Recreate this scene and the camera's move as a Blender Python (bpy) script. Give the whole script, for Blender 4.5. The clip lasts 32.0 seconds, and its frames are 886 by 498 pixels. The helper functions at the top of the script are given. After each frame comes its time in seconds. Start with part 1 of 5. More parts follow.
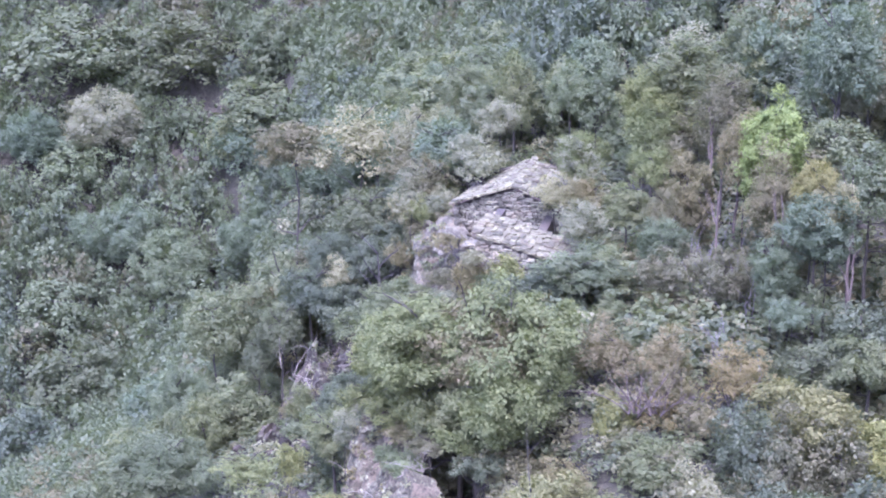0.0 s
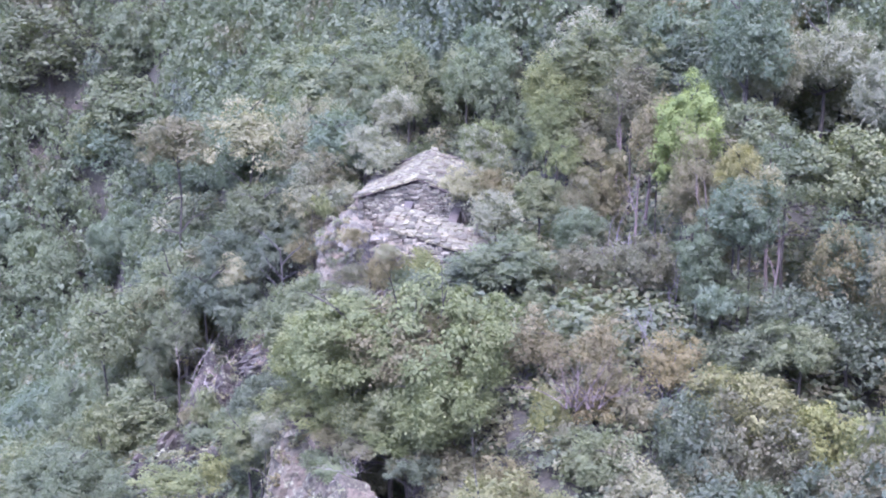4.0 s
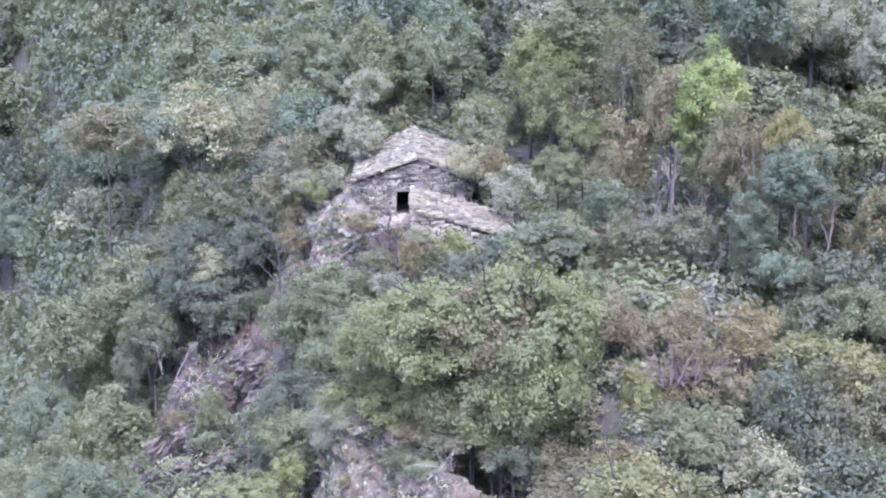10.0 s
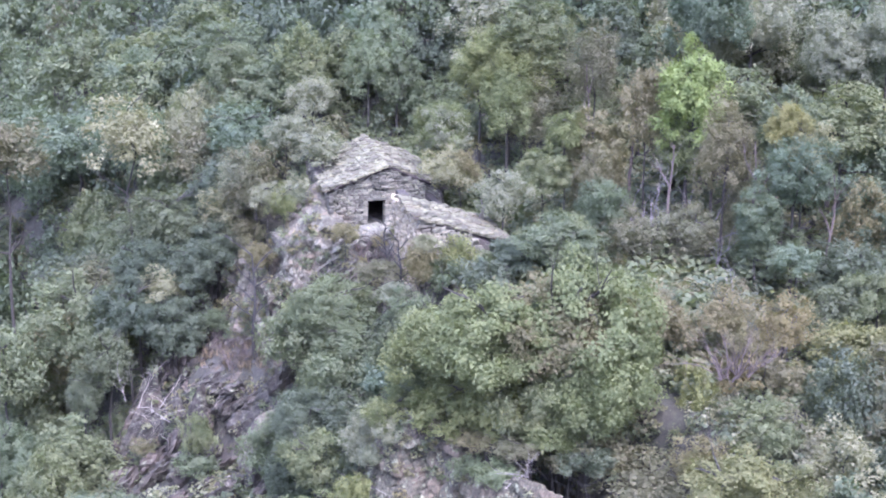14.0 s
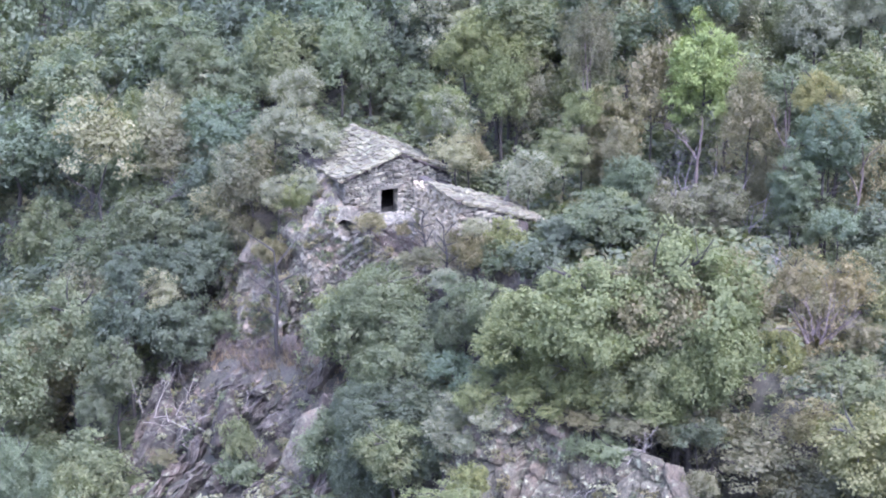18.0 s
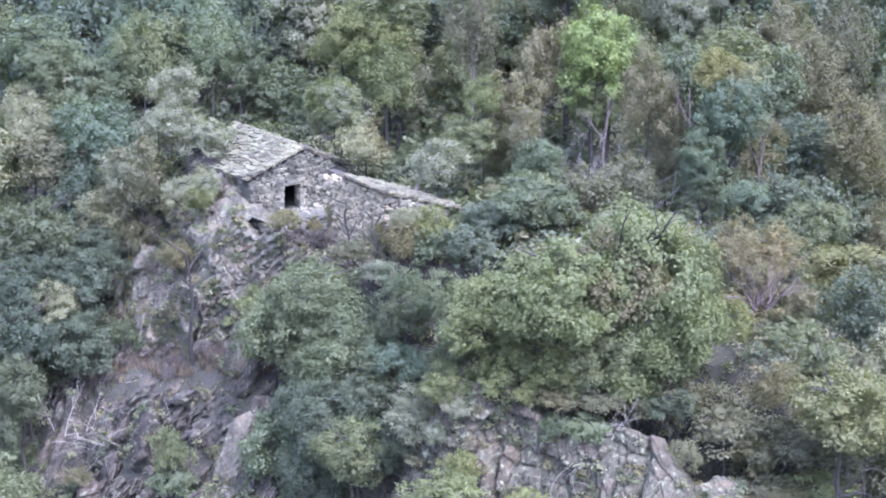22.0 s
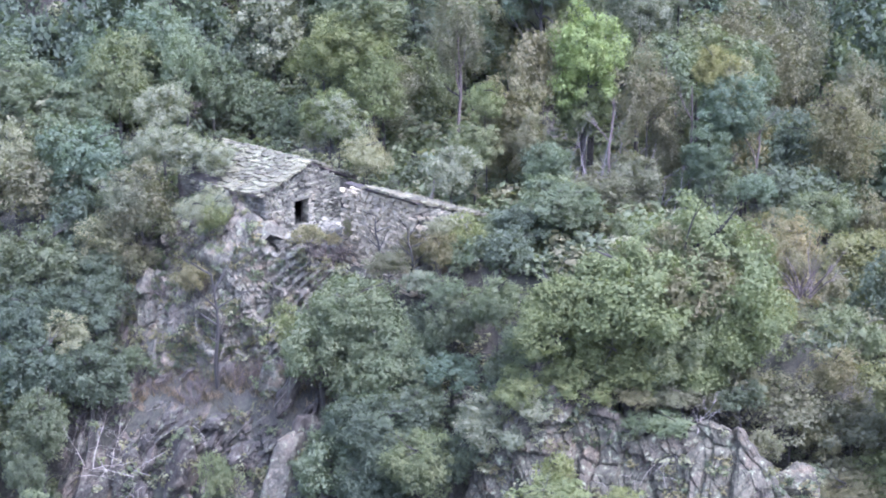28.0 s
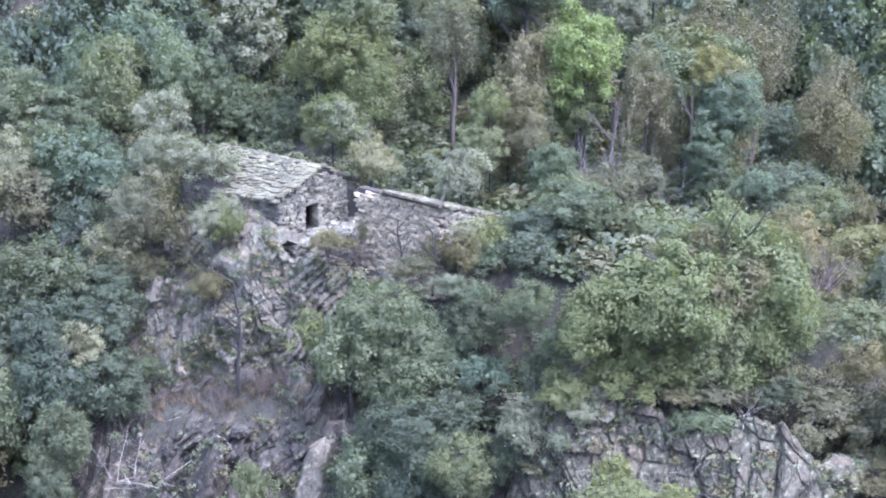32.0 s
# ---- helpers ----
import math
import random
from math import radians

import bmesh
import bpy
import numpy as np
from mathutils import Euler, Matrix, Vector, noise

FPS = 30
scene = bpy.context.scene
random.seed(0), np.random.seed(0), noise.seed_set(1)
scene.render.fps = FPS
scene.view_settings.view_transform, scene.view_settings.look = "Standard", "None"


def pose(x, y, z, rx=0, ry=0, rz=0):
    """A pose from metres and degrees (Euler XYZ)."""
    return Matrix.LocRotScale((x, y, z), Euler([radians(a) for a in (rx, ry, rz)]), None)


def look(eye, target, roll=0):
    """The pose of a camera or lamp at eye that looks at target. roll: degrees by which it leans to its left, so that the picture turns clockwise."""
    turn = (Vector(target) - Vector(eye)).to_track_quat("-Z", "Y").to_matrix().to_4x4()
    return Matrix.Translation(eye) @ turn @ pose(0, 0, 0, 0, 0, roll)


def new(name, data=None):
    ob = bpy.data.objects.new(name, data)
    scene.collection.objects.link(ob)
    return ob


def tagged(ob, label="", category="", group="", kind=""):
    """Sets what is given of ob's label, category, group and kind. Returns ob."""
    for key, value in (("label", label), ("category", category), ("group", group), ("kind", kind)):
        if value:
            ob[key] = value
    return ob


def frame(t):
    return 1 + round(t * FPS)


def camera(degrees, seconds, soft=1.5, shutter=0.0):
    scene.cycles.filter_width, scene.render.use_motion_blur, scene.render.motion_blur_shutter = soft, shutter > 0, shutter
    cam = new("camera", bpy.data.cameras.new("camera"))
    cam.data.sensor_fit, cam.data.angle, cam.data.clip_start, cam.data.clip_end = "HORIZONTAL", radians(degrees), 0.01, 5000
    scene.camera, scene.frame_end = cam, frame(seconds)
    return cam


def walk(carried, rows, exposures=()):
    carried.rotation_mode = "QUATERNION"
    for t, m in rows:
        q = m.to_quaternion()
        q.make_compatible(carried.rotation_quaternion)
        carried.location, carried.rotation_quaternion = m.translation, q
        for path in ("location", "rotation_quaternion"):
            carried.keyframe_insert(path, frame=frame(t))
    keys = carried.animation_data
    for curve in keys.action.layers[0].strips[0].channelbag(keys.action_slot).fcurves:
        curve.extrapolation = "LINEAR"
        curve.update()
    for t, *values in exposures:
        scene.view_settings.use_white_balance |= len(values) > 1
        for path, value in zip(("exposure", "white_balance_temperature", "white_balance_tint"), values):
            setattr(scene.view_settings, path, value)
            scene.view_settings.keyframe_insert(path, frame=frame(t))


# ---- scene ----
cam = camera(28.8, 32.0, soft=2.0)
PATH = [
    (0.0, (49.42, -87.82, 31.03), (3.46, -12.76, 4.24), -0.57),
    (0.5, (48.93, -87.77, 30.95), (5.28, -11.35, 4.13), -0.35),
    (1.0, (48.41, -87.72, 30.87), (7.83, -9.66, 3.96), -0.09),
    (1.5, (47.85, -87.68, 30.79), (9.71, -8.40, 3.87), 0.20),
    (2.0, (47.23, -87.65, 30.70), (10.52, -7.70, 3.76), 0.29),
    (2.5, (46.51, -87.63, 30.60), (9.38, -7.91, 3.59), 0.14),
    (3.0, (45.71, -87.62, 30.50), (7.79, -8.31, 3.37), -0.13),
    (3.5, (44.81, -87.63, 30.40), (6.59, -8.49, 3.21), -0.41),
    (5.5, (40.85, -87.77, 29.98), (6.02, -7.19, 2.47), -0.07),
    (6.0, (39.75, -87.86, 29.88), (6.43, -6.68, 2.22), -0.16),
    (6.5, (38.54, -87.99, 29.78), (6.63, -6.31, 1.96), -0.23),
    (7.0, (37.22, -88.17, 29.69), (6.95, -5.91, 1.75), -0.18),
    (7.5, (35.78, -88.41, 29.60), (7.21, -5.57, 1.56), -0.13),
    (8.0, (34.24, -88.69, 29.51), (7.46, -5.25, 1.49), -0.01),
    (8.5, (32.58, -89.02, 29.42), (7.06, -5.21, 1.35), -0.04),
    (9.0, (30.81, -89.38, 29.34), (5.70, -5.46, 1.21), -0.06),
    (9.5, (28.93, -89.77, 29.25), (3.66, -5.92, 1.05), -0.17),
    (10.0, (26.95, -90.17, 29.15), (2.73, -6.00, 0.98), -0.19),
    (10.5, (24.89, -90.56, 29.05), (2.42, -5.87, 0.98), -0.15),
    (11.0, (22.78, -90.92, 28.93), (2.16, -5.73, 0.99), -0.11),
    (11.5, (20.62, -91.25, 28.81), (1.93, -5.57, 0.99), -0.01),
    (12.0, (18.45, -91.52, 28.67), (1.45, -5.45, 0.99), 0.08),
    (12.5, (16.28, -91.73, 28.53), (1.26, -5.25, 0.95), 0.18),
    (13.0, (14.13, -91.86, 28.38), (1.62, -4.96, 0.89), 0.35),
    (13.5, (12.00, -91.92, 28.22), (2.01, -4.66, 0.84), 0.53),
    (15.5, (3.55, -91.86, 27.57), (1.44, -3.93, 0.60), 0.70),
    (16.0, (1.43, -91.78, 27.40), (0.87, -3.84, 0.40), 0.60),
    (16.5, (-0.68, -91.65, 27.22), (0.27, -3.72, 0.17), 0.55),
    (17.0, (-2.77, -91.47, 27.03), (-0.08, -3.59, -0.06), 0.46),
    (17.5, (-4.83, -91.24, 26.83), (-0.09, -3.45, -0.26), 0.32),
    (18.0, (-6.83, -90.97, 26.63), (0.06, -3.29, -0.37), 0.27),
    (18.5, (-8.76, -90.67, 26.42), (0.27, -3.16, -0.48), 0.24),
    (19.0, (-10.58, -90.34, 26.23), (0.78, -3.09, -0.65), 0.25),
    (19.5, (-12.30, -89.99, 26.05), (1.01, -3.01, -0.81), 0.26),
    (20.0, (-13.91, -89.63, 25.88), (1.47, -2.97, -0.90), 0.21),
    (20.5, (-15.40, -89.26, 25.74), (2.35, -3.04, -1.00), 0.18),
    (21.0, (-16.79, -88.88, 25.61), (3.14, -3.12, -1.06), 0.19),
    (21.5, (-18.09, -88.50, 25.51), (3.81, -3.20, -1.10), 0.19),
    (22.0, (-19.32, -88.11, 25.41), (4.30, -3.25, -1.12), 0.22),
    (22.5, (-20.51, -87.73, 25.33), (4.65, -3.30, -1.18), 0.20),
    (23.0, (-21.65, -87.34, 25.26), (4.87, -3.31, -1.19), 0.15),
    (23.5, (-22.78, -86.94, 25.20), (4.87, -3.24, -1.13), 0.10),
    (24.0, (-23.89, -86.55, 25.16), (4.53, -3.10, -1.16), 0.06),
    (24.5, (-25.00, -86.15, 25.14), (3.85, -2.84, -1.19), -0.04),
    (25.0, (-26.11, -85.74, 25.14), (3.77, -2.80, -1.19), -0.11),
    (25.5, (-27.21, -85.32, 25.16), (3.82, -2.79, -1.10), -0.21),
    (27.5, (-31.61, -83.62, 25.36), (3.71, -2.79, -0.78), -0.37),
    (28.0, (-32.71, -83.18, 25.44), (3.16, -2.61, -0.75), -0.39),
    (28.5, (-33.80, -82.72, 25.55), (2.59, -2.41, -0.72), -0.42),
    (29.0, (-34.87, -82.25, 25.69), (2.04, -2.21, -0.67), -0.44),
    (29.5, (-35.93, -81.77, 25.85), (1.54, -2.03, -0.62), -0.47),
    (30.0, (-36.98, -81.28, 26.02), (1.01, -1.83, -0.59), -0.47),
    (30.5, (-38.01, -80.79, 26.18), (0.74, -1.75, -0.55), -0.40),
    (31.0, (-39.03, -80.29, 26.35), (0.87, -1.86, -0.52), -0.29),
    (31.5, (-40.04, -79.78, 26.52), (1.43, -2.22, -0.47), -0.16),
    (32.0, (-41.05, -79.27, 26.68), (2.11, -2.69, -0.44), -0.03),
]
walk(cam, [(t, look(eye, target, roll)) for t, eye, target, roll in PATH], [(0, 2.72, 4760, 53), (12, 2.67, 4850, 47), (20, 2.66, 4780, 42), (32, 2.68, 4730, 38)])

# ---- world and sun ----
world = bpy.data.worlds.new("sky")
scene.world = world
world.use_nodes = True
wn = world.node_tree.nodes
sky = wn.new("ShaderNodeTexSky")
sky.sky_type = "NISHITA"
sky.sun_disc = False
sky.sun_elevation = radians(60)
sky.sun_rotation = radians(155)
sky.air_density = 1.0
sky.dust_density = 7.0
wn["Background"].inputs["Strength"].default_value = 0.15
world.node_tree.links.new(sky.outputs["Color"], wn["Background"].inputs["Color"])

sun = new("sun", bpy.data.lights.new("sun", "SUN"))
sun.data.energy = 0.5
sun.data.angle = radians(75)
sun.data.color = (1.0, 0.98, 0.96)
sun.matrix_world = look((-38, -50, 88), (0, 0, 0))


# ---- materials ----
def nodes_of(name):
    m = bpy.data.materials.new(name)
    m.use_nodes = True
    return m, m.node_tree.nodes, m.node_tree.links, m.node_tree.nodes["Principled BSDF"]


def ramp(n, l, source, stops):
    r = n.new("ShaderNodeValToRGB")
    while len(r.color_ramp.elements) < len(stops):
        r.color_ramp.elements.new(0.5)
    for e, (at, col) in zip(r.color_ramp.elements, stops):
        e.position, e.color = at, (*col, 1)
    l.new(source, r.inputs["Fac"])
    return r.outputs["Color"]


def mix(n, l, kind, fac, a, b):
    m = n.new("ShaderNodeMix")
    m.data_type, m.blend_type = "RGBA", kind
    for sock, v in ((m.inputs[0], fac), (m.inputs[6], a), (m.inputs[7], b)):
        if isinstance(v, bpy.types.NodeSocket):
            l.new(v, sock)
        else:
            sock.default_value = v if isinstance(v, (int, float)) else (*v, 1)
    return m.outputs[2]


def noise_tex(n, l, scale, detail=6, rough=0.6, kind="FBM", coords=None):
    t = n.new("ShaderNodeTexNoise")
    t.inputs["Scale"].default_value, t.inputs["Detail"].default_value, t.inputs["Roughness"].default_value = scale, detail, rough
    l.new(coords or n.new("ShaderNodeNewGeometry").outputs["Position"], t.inputs["Vector"])
    return t.outputs["Fac"]


def bump(n, l, bsdf, height, strength, distance):
    b = n.new("ShaderNodeBump")
    b.inputs["Strength"].default_value, b.inputs["Distance"].default_value = strength, distance
    l.new(height, b.inputs["Height"])
    l.new(b.outputs["Normal"], bsdf.inputs["Normal"])


def leaf_material(name, dark, light, turn=0.0, turned=(0.2, 0.13, 0.05)):
    """Foliage: every leaf has its own tone, every tree its own cast; a share of the leaves has turned."""
    m, n, l, b = nodes_of(name)
    geo, info = n.new("ShaderNodeNewGeometry"), n.new("ShaderNodeObjectInfo")
    dark, light, turned = [(c[0] * 1.06, c[1] * 1.01, c[2] * 1.01) for c in (dark, light, turned)]
    clump = ramp(n, l, noise_tex(n, l, 1.5, 3, 0.6), [(0.34, (0, 0, 0)), (0.66, (1, 1, 1))])
    tone = mix(n, l, "MIX", 0.62, geo.outputs["Random Per Island"], clump)
    col = ramp(n, l, tone, [(0.0, dark), (1.0, light)])
    patch = noise_tex(n, l, 0.55, 3)
    col = mix(n, l, "MIX", ramp(n, l, patch, [(0.5 - 0.2 * turn, (0, 0, 0)), (0.85 - 0.35 * turn, (turn, turn, turn))]), col, turned)
    cast = ramp(n, l, info.outputs["Random"], [(0.0, (0.86, 0.9, 0.93)), (0.5, (1, 1, 1)), (1.0, (1.14, 1.08, 0.93))])
    col = mix(n, l, "MULTIPLY", 1.0, col, cast)
    l.new(col, b.inputs["Base Color"])
    b.inputs["Roughness"].default_value = 0.55
    b.inputs["Specular IOR Level"].default_value = 0.15
    tr = n.new("ShaderNodeBsdfTranslucent")
    l.new(mix(n, l, "MULTIPLY", 1.0, col, (1.2, 1.25, 0.6)), tr.inputs["Color"])
    mx = n.new("ShaderNodeMixShader")
    mx.inputs[0].default_value = 0.45
    l.new(b.outputs[0], mx.inputs[1])
    l.new(tr.outputs[0], mx.inputs[2])
    l.new(mx.outputs[0], n["Material Output"].inputs["Surface"])
    return m


LEAF = {
    "deep": leaf_material("leaf_deep_green", (0.062, 0.084, 0.05), (0.11, 0.142, 0.082)),
    "mid": leaf_material("leaf_mid_green", (0.08, 0.107, 0.056), (0.145, 0.184, 0.092), 0.1),
    "leafy": leaf_material("leaf_fresh_mid_green", (0.098, 0.126, 0.05), (0.185, 0.22, 0.084), 0.15, (0.2, 0.205, 0.08)),
    "bright": leaf_material("leaf_bright_green", (0.115, 0.17, 0.056), (0.192, 0.26, 0.088)),
    "yellow": leaf_material("leaf_yellow_green", (0.118, 0.136, 0.055), (0.18, 0.2, 0.08), 0.2, (0.175, 0.16, 0.072)),
    "pale": leaf_material("leaf_pale_grey_green", (0.135, 0.158, 0.092), (0.225, 0.255, 0.15), 0.1, (0.2, 0.205, 0.11)),
    "olive": leaf_material("leaf_olive", (0.092, 0.102, 0.054), (0.15, 0.163, 0.086), 0.3, (0.155, 0.14, 0.07)),
    "tan": leaf_material("leaf_tan", (0.118, 0.123, 0.063), (0.186, 0.188, 0.095), 0.22, (0.178, 0.158, 0.08)),
    "rust": leaf_material("leaf_rust", (0.125, 0.1, 0.056), (0.185, 0.145, 0.08), 0.4, (0.18, 0.136, 0.075)),
    "teal": leaf_material("leaf_blue_green", (0.08, 0.114, 0.067), (0.142, 0.19, 0.106)),
}


def bark_material(name, dark, light):
    m, n, l, b = nodes_of(name)
    g = noise_tex(n, l, 9, 5)
    l.new(ramp(n, l, g, [(0.3, dark), (0.7, light)]), b.inputs["Base Color"])
    b.inputs["Roughness"].default_value = 0.9
    bump(n, l, b, g, 0.6, 0.02)
    return m


BARK = bark_material("bark_grey_brown", (0.015, 0.0148, 0.009), (0.054, 0.052, 0.033))
DEADWOOD = bark_material("deadwood_pale_grey", (0.145, 0.138, 0.098), (0.26, 0.25, 0.185))
DARKBARK = bark_material("bark_dark", (0.009, 0.009, 0.006), (0.034, 0.034, 0.023))
TWIG = bark_material("twig_grey_brown", (0.052, 0.044, 0.031), (0.115, 0.098, 0.07))


def stone_material(name, tones, lichen=0.35, scale=1.0, per_piece=True, strata=0.0, soil=0.0, tint=(0.985, 1.0, 0.83)):
    """Grey schist: grain, rust and pale lichen."""
    m, n, l, b = nodes_of(name)
    big, fine = noise_tex(n, l, 0.9 * scale, 5), noise_tex(n, l, 9 * scale, 8, 0.7)
    col = ramp(n, l, mix(n, l, "MIX", 0.5, big, fine), [(0.3, tones[0]), (0.5, tones[1]), (0.7, tones[2])])
    rust = noise_tex(n, l, 0.5 * scale, 4)
    col = mix(n, l, "MIX", ramp(n, l, rust, [(0.52, (0, 0, 0)), (0.72, (0.7, 0.7, 0.7))]), col, (0.13, 0.105, 0.088))
    if strata:
        pos, join = n.new("ShaderNodeNewGeometry").outputs["Position"], n.new("ShaderNodeCombineXYZ")
        for k, axis_v in enumerate(((0.78, -0.32, -0.5), (-0.07, 0.03, -0.13), (0.3, 0.8, 0.0))):
            d = n.new("ShaderNodeVectorMath")
            d.operation = "DOT_PRODUCT"
            l.new(pos, d.inputs[0])
            d.inputs[1].default_value = axis_v
            l.new(d.outputs["Value"], join.inputs[k])
        bands = noise_tex(n, l, 2.6 * strata, 7, 0.72, coords=join.outputs[0])
        col = mix(n, l, "MULTIPLY", 0.6, col, ramp(n, l, bands, [(0.38, (0.34, 0.32, 0.3)), (0.5, (0.95, 0.94, 0.92)), (0.64, (1.35, 1.33, 1.28))]))
    if soil:
        earth = noise_tex(n, l, 0.8, 6, 0.7)
        col = mix(n, l, "MIX", ramp(n, l, earth, [(0.54, (0, 0, 0)), (0.64, (soil, soil, soil))]), col, (0.15, 0.118, 0.085))
        chips = noise_tex(n, l, 6.0, 8, 0.8)
        col = mix(n, l, "MULTIPLY", 0.8, col, ramp(n, l, chips, [(0.38, (0.35, 0.34, 0.33)), (0.5, (1, 1, 1)), (0.62, (1.3, 1.3, 1.28))]))
    li = noise_tex(n, l, 2.6 * scale, 7, 0.65)
    col = mix(n, l, "MIX", ramp(n, l, li, [(0.56, (0, 0, 0)), (0.68, (lichen, lichen, lichen))]), col, (0.34, 0.375, 0.265))
    if per_piece:
        info, geo = n.new("ShaderNodeObjectInfo"), n.new("ShaderNodeNewGeometry")
        for source in (info.outputs["Random"], geo.outputs["Random Per Island"]):
            col = mix(n, l, "MULTIPLY", 1.0, col, ramp(n, l, source, [(0.0, (0.6, 0.6, 0.61)), (0.6, (0.95, 0.95, 0.94)), (1.0, (1.25, 1.22, 1.16))]))
    col = mix(n, l, "MULTIPLY", 1.0, col, tint)
    l.new(col, b.inputs["Base Color"])
    b.inputs["Roughness"].default_value = 0.85
    b.inputs["Specular IOR Level"].default_value = 0.25
    bump(n, l, b, fine, 0.8, 0.08)
    return m


SLATE = stone_material("schist_roof_slab", ((0.048, 0.047, 0.04), (0.124, 0.121, 0.1), (0.206, 0.201, 0.167)), 0.6, tint=(0.965, 1.0, 0.69))
STONE = stone_material("schist_wall_stone", ((0.055, 0.055, 0.053), (0.162, 0.159, 0.15), (0.31, 0.303, 0.287)), 0.3, tint=(0.97, 1.0, 0.72))
WARM = stone_material("schist_wall_stone_warm", ((0.17, 0.153, 0.122), (0.33, 0.3, 0.24), (0.44, 0.402, 0.333)), 0.2, tint=(1.0, 1.0, 0.75))
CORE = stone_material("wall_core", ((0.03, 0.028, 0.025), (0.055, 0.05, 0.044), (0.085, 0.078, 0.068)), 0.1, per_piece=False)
PALE_ROCK = stone_material("rock_pale_lichened", ((0.044, 0.042, 0.037), (0.108, 0.104, 0.09), (0.184, 0.178, 0.154)), 0.42, 0.9, per_piece=False, strata=0.8, soil=0.8, tint=(0.96, 1.0, 0.77))
TAN_ROCK = stone_material("rock_tan_weathered", ((0.03, 0.029, 0.023), (0.074, 0.072, 0.057), (0.132, 0.129, 0.102)), 0.55, 1.1, per_piece=False, strata=0.6, soil=0.5, tint=(0.965, 1.0, 0.78))
LAYERED = stone_material("rock_dark_layered", ((0.014, 0.0135, 0.0122), (0.047, 0.045, 0.04), (0.11, 0.106, 0.097)), 0.3, 1.0, per_piece=False, strata=1.1, soil=0.5, tint=(0.965, 1.0, 0.78))
ROCK = stone_material("rock_face", ((0.018, 0.016, 0.015), (0.058, 0.053, 0.048), (0.118, 0.11, 0.1)), 0.4, 1.0, per_piece=False, strata=0.7, tint=(0.965, 1.0, 0.78))

GROUND, _n, _l, _b = nodes_of("forest_floor")
_big, _fine = noise_tex(_n, _l, 0.25, 5), noise_tex(_n, _l, 3.5, 9, 0.8)
_soil = ramp(_n, _l, _fine, [(0.36, (0.011, 0.0105, 0.006)), (0.5, (0.042, 0.039, 0.023)), (0.62, (0.098, 0.09, 0.055))])
_moss = ramp(_n, _l, _fine, [(0.36, (0.016, 0.019, 0.01)), (0.62, (0.06, 0.062, 0.034))])
_l.new(mix(_n, _l, "MIX", ramp(_n, _l, _big, [(0.36, (0, 0, 0)), (0.52, (1, 1, 1))]), _soil, _moss), _b.inputs["Base Color"])
_b.inputs["Roughness"].default_value = 0.95
bump(_n, _l, _b, _fine, 1.0, 0.12)

SCRUB = leaf_material("dry_scrub", (0.034, 0.032, 0.02), (0.125, 0.116, 0.074))
GRASS = leaf_material("dry_grass", (0.12, 0.1, 0.058), (0.25, 0.21, 0.13))
WOOD = bark_material("weathered_beam", (0.08, 0.065, 0.05), (0.2, 0.17, 0.14))


# ---- building helpers ----
def mesh_of(name, verts, faces, material):
    me = bpy.data.meshes.new(name)
    me.from_pydata([tuple(v) for v in verts], [], [tuple(f) for f in faces])
    me.materials.append(material)
    return me


def part(name, data, material, parent, label=""):
    """Links a bmesh or a mesh as one mesh object under a thing or a part."""
    if isinstance(data, bmesh.types.BMesh):
        me = bpy.data.meshes.new(name)
        data.to_mesh(me)
        data.free()
        me.materials.append(material)
        data = me
    ob = new(name, data)
    ob.parent = parent
    return tagged(ob, label)


def thing(name, label, category, group="", kind="", at=None):
    return tagged(new(name), label, category, group, kind) if at is None else place(tagged(new(name), label, category, group, kind), at)


def place(ob, m):
    ob.matrix_basis = m
    return ob


def softplus(v, k=1.5):
    return k * math.log1p(math.exp(min(v / k, 60)))


def step(v, width):
    return 0.5 + 0.5 * math.tanh(v / width)


# ---- ground: a wooded spur with a cliff on its valley side ----
def ground_height(x, y):
    cliff = (x + 6.5) * -0.72 + (y - 1.0) * -0.69
    z = -0.5 + (0.52 - 0.26 * step(-11 - x, 4)) * softplus(y - 11, 2.0) - 0.58 * softplus(-9.5 - x, 2.0) + 1.1 * softplus(-58 - x, 3.0) - 0.5 * softplus(x - 17, 2.5) + 1.6 * softplus(x - 33, 3.0) + 0.5 * softplus(y - 40, 4.0)
    z -= 3.0 * math.exp(-((x + 2) / 9) ** 2 - ((y - 23) / 7) ** 2)
    z += 0.6 * math.exp(-((x + 6.5) ** 2 + (y - 6) ** 2) / 5) - 3.0 * step(-7.3 - x, 0.5) * step(11 - y, 1.5) * step(-1.1 - cliff, 0.6)
    z -= 6.2 * step(cliff + 1.1, 0.6) + 0.12 * softplus(-5 - y) + 0.95 * softplus(-19 - y, 1.5)
    u, v = 0.944 * (x + 1.9) + 0.33 * (y - 3.6), -0.33 * (x + 1.9) + 0.944 * (y - 3.6)
    z -= 2.7 * step(-1.4 - v, 0.3) * step(-0.2 - u, 0.6) * step(-1.1 - cliff, 0.6)
    z -= 4.0 * step(cliff - 5.2, 1.0)
    z += 0.35 * noise.noise((x * 0.25, y * 0.25, 0)) + 0.14 * noise.noise((x * 0.9, y * 0.9, 3))
    return z


def axis(near, far, cell):
    a = list(np.arange(-near, near + 1e-6, cell))
    s, v = cell, near
    while v < far:
        s *= 1.35
        v += s
        a = [-v] + a + [v]
    return a


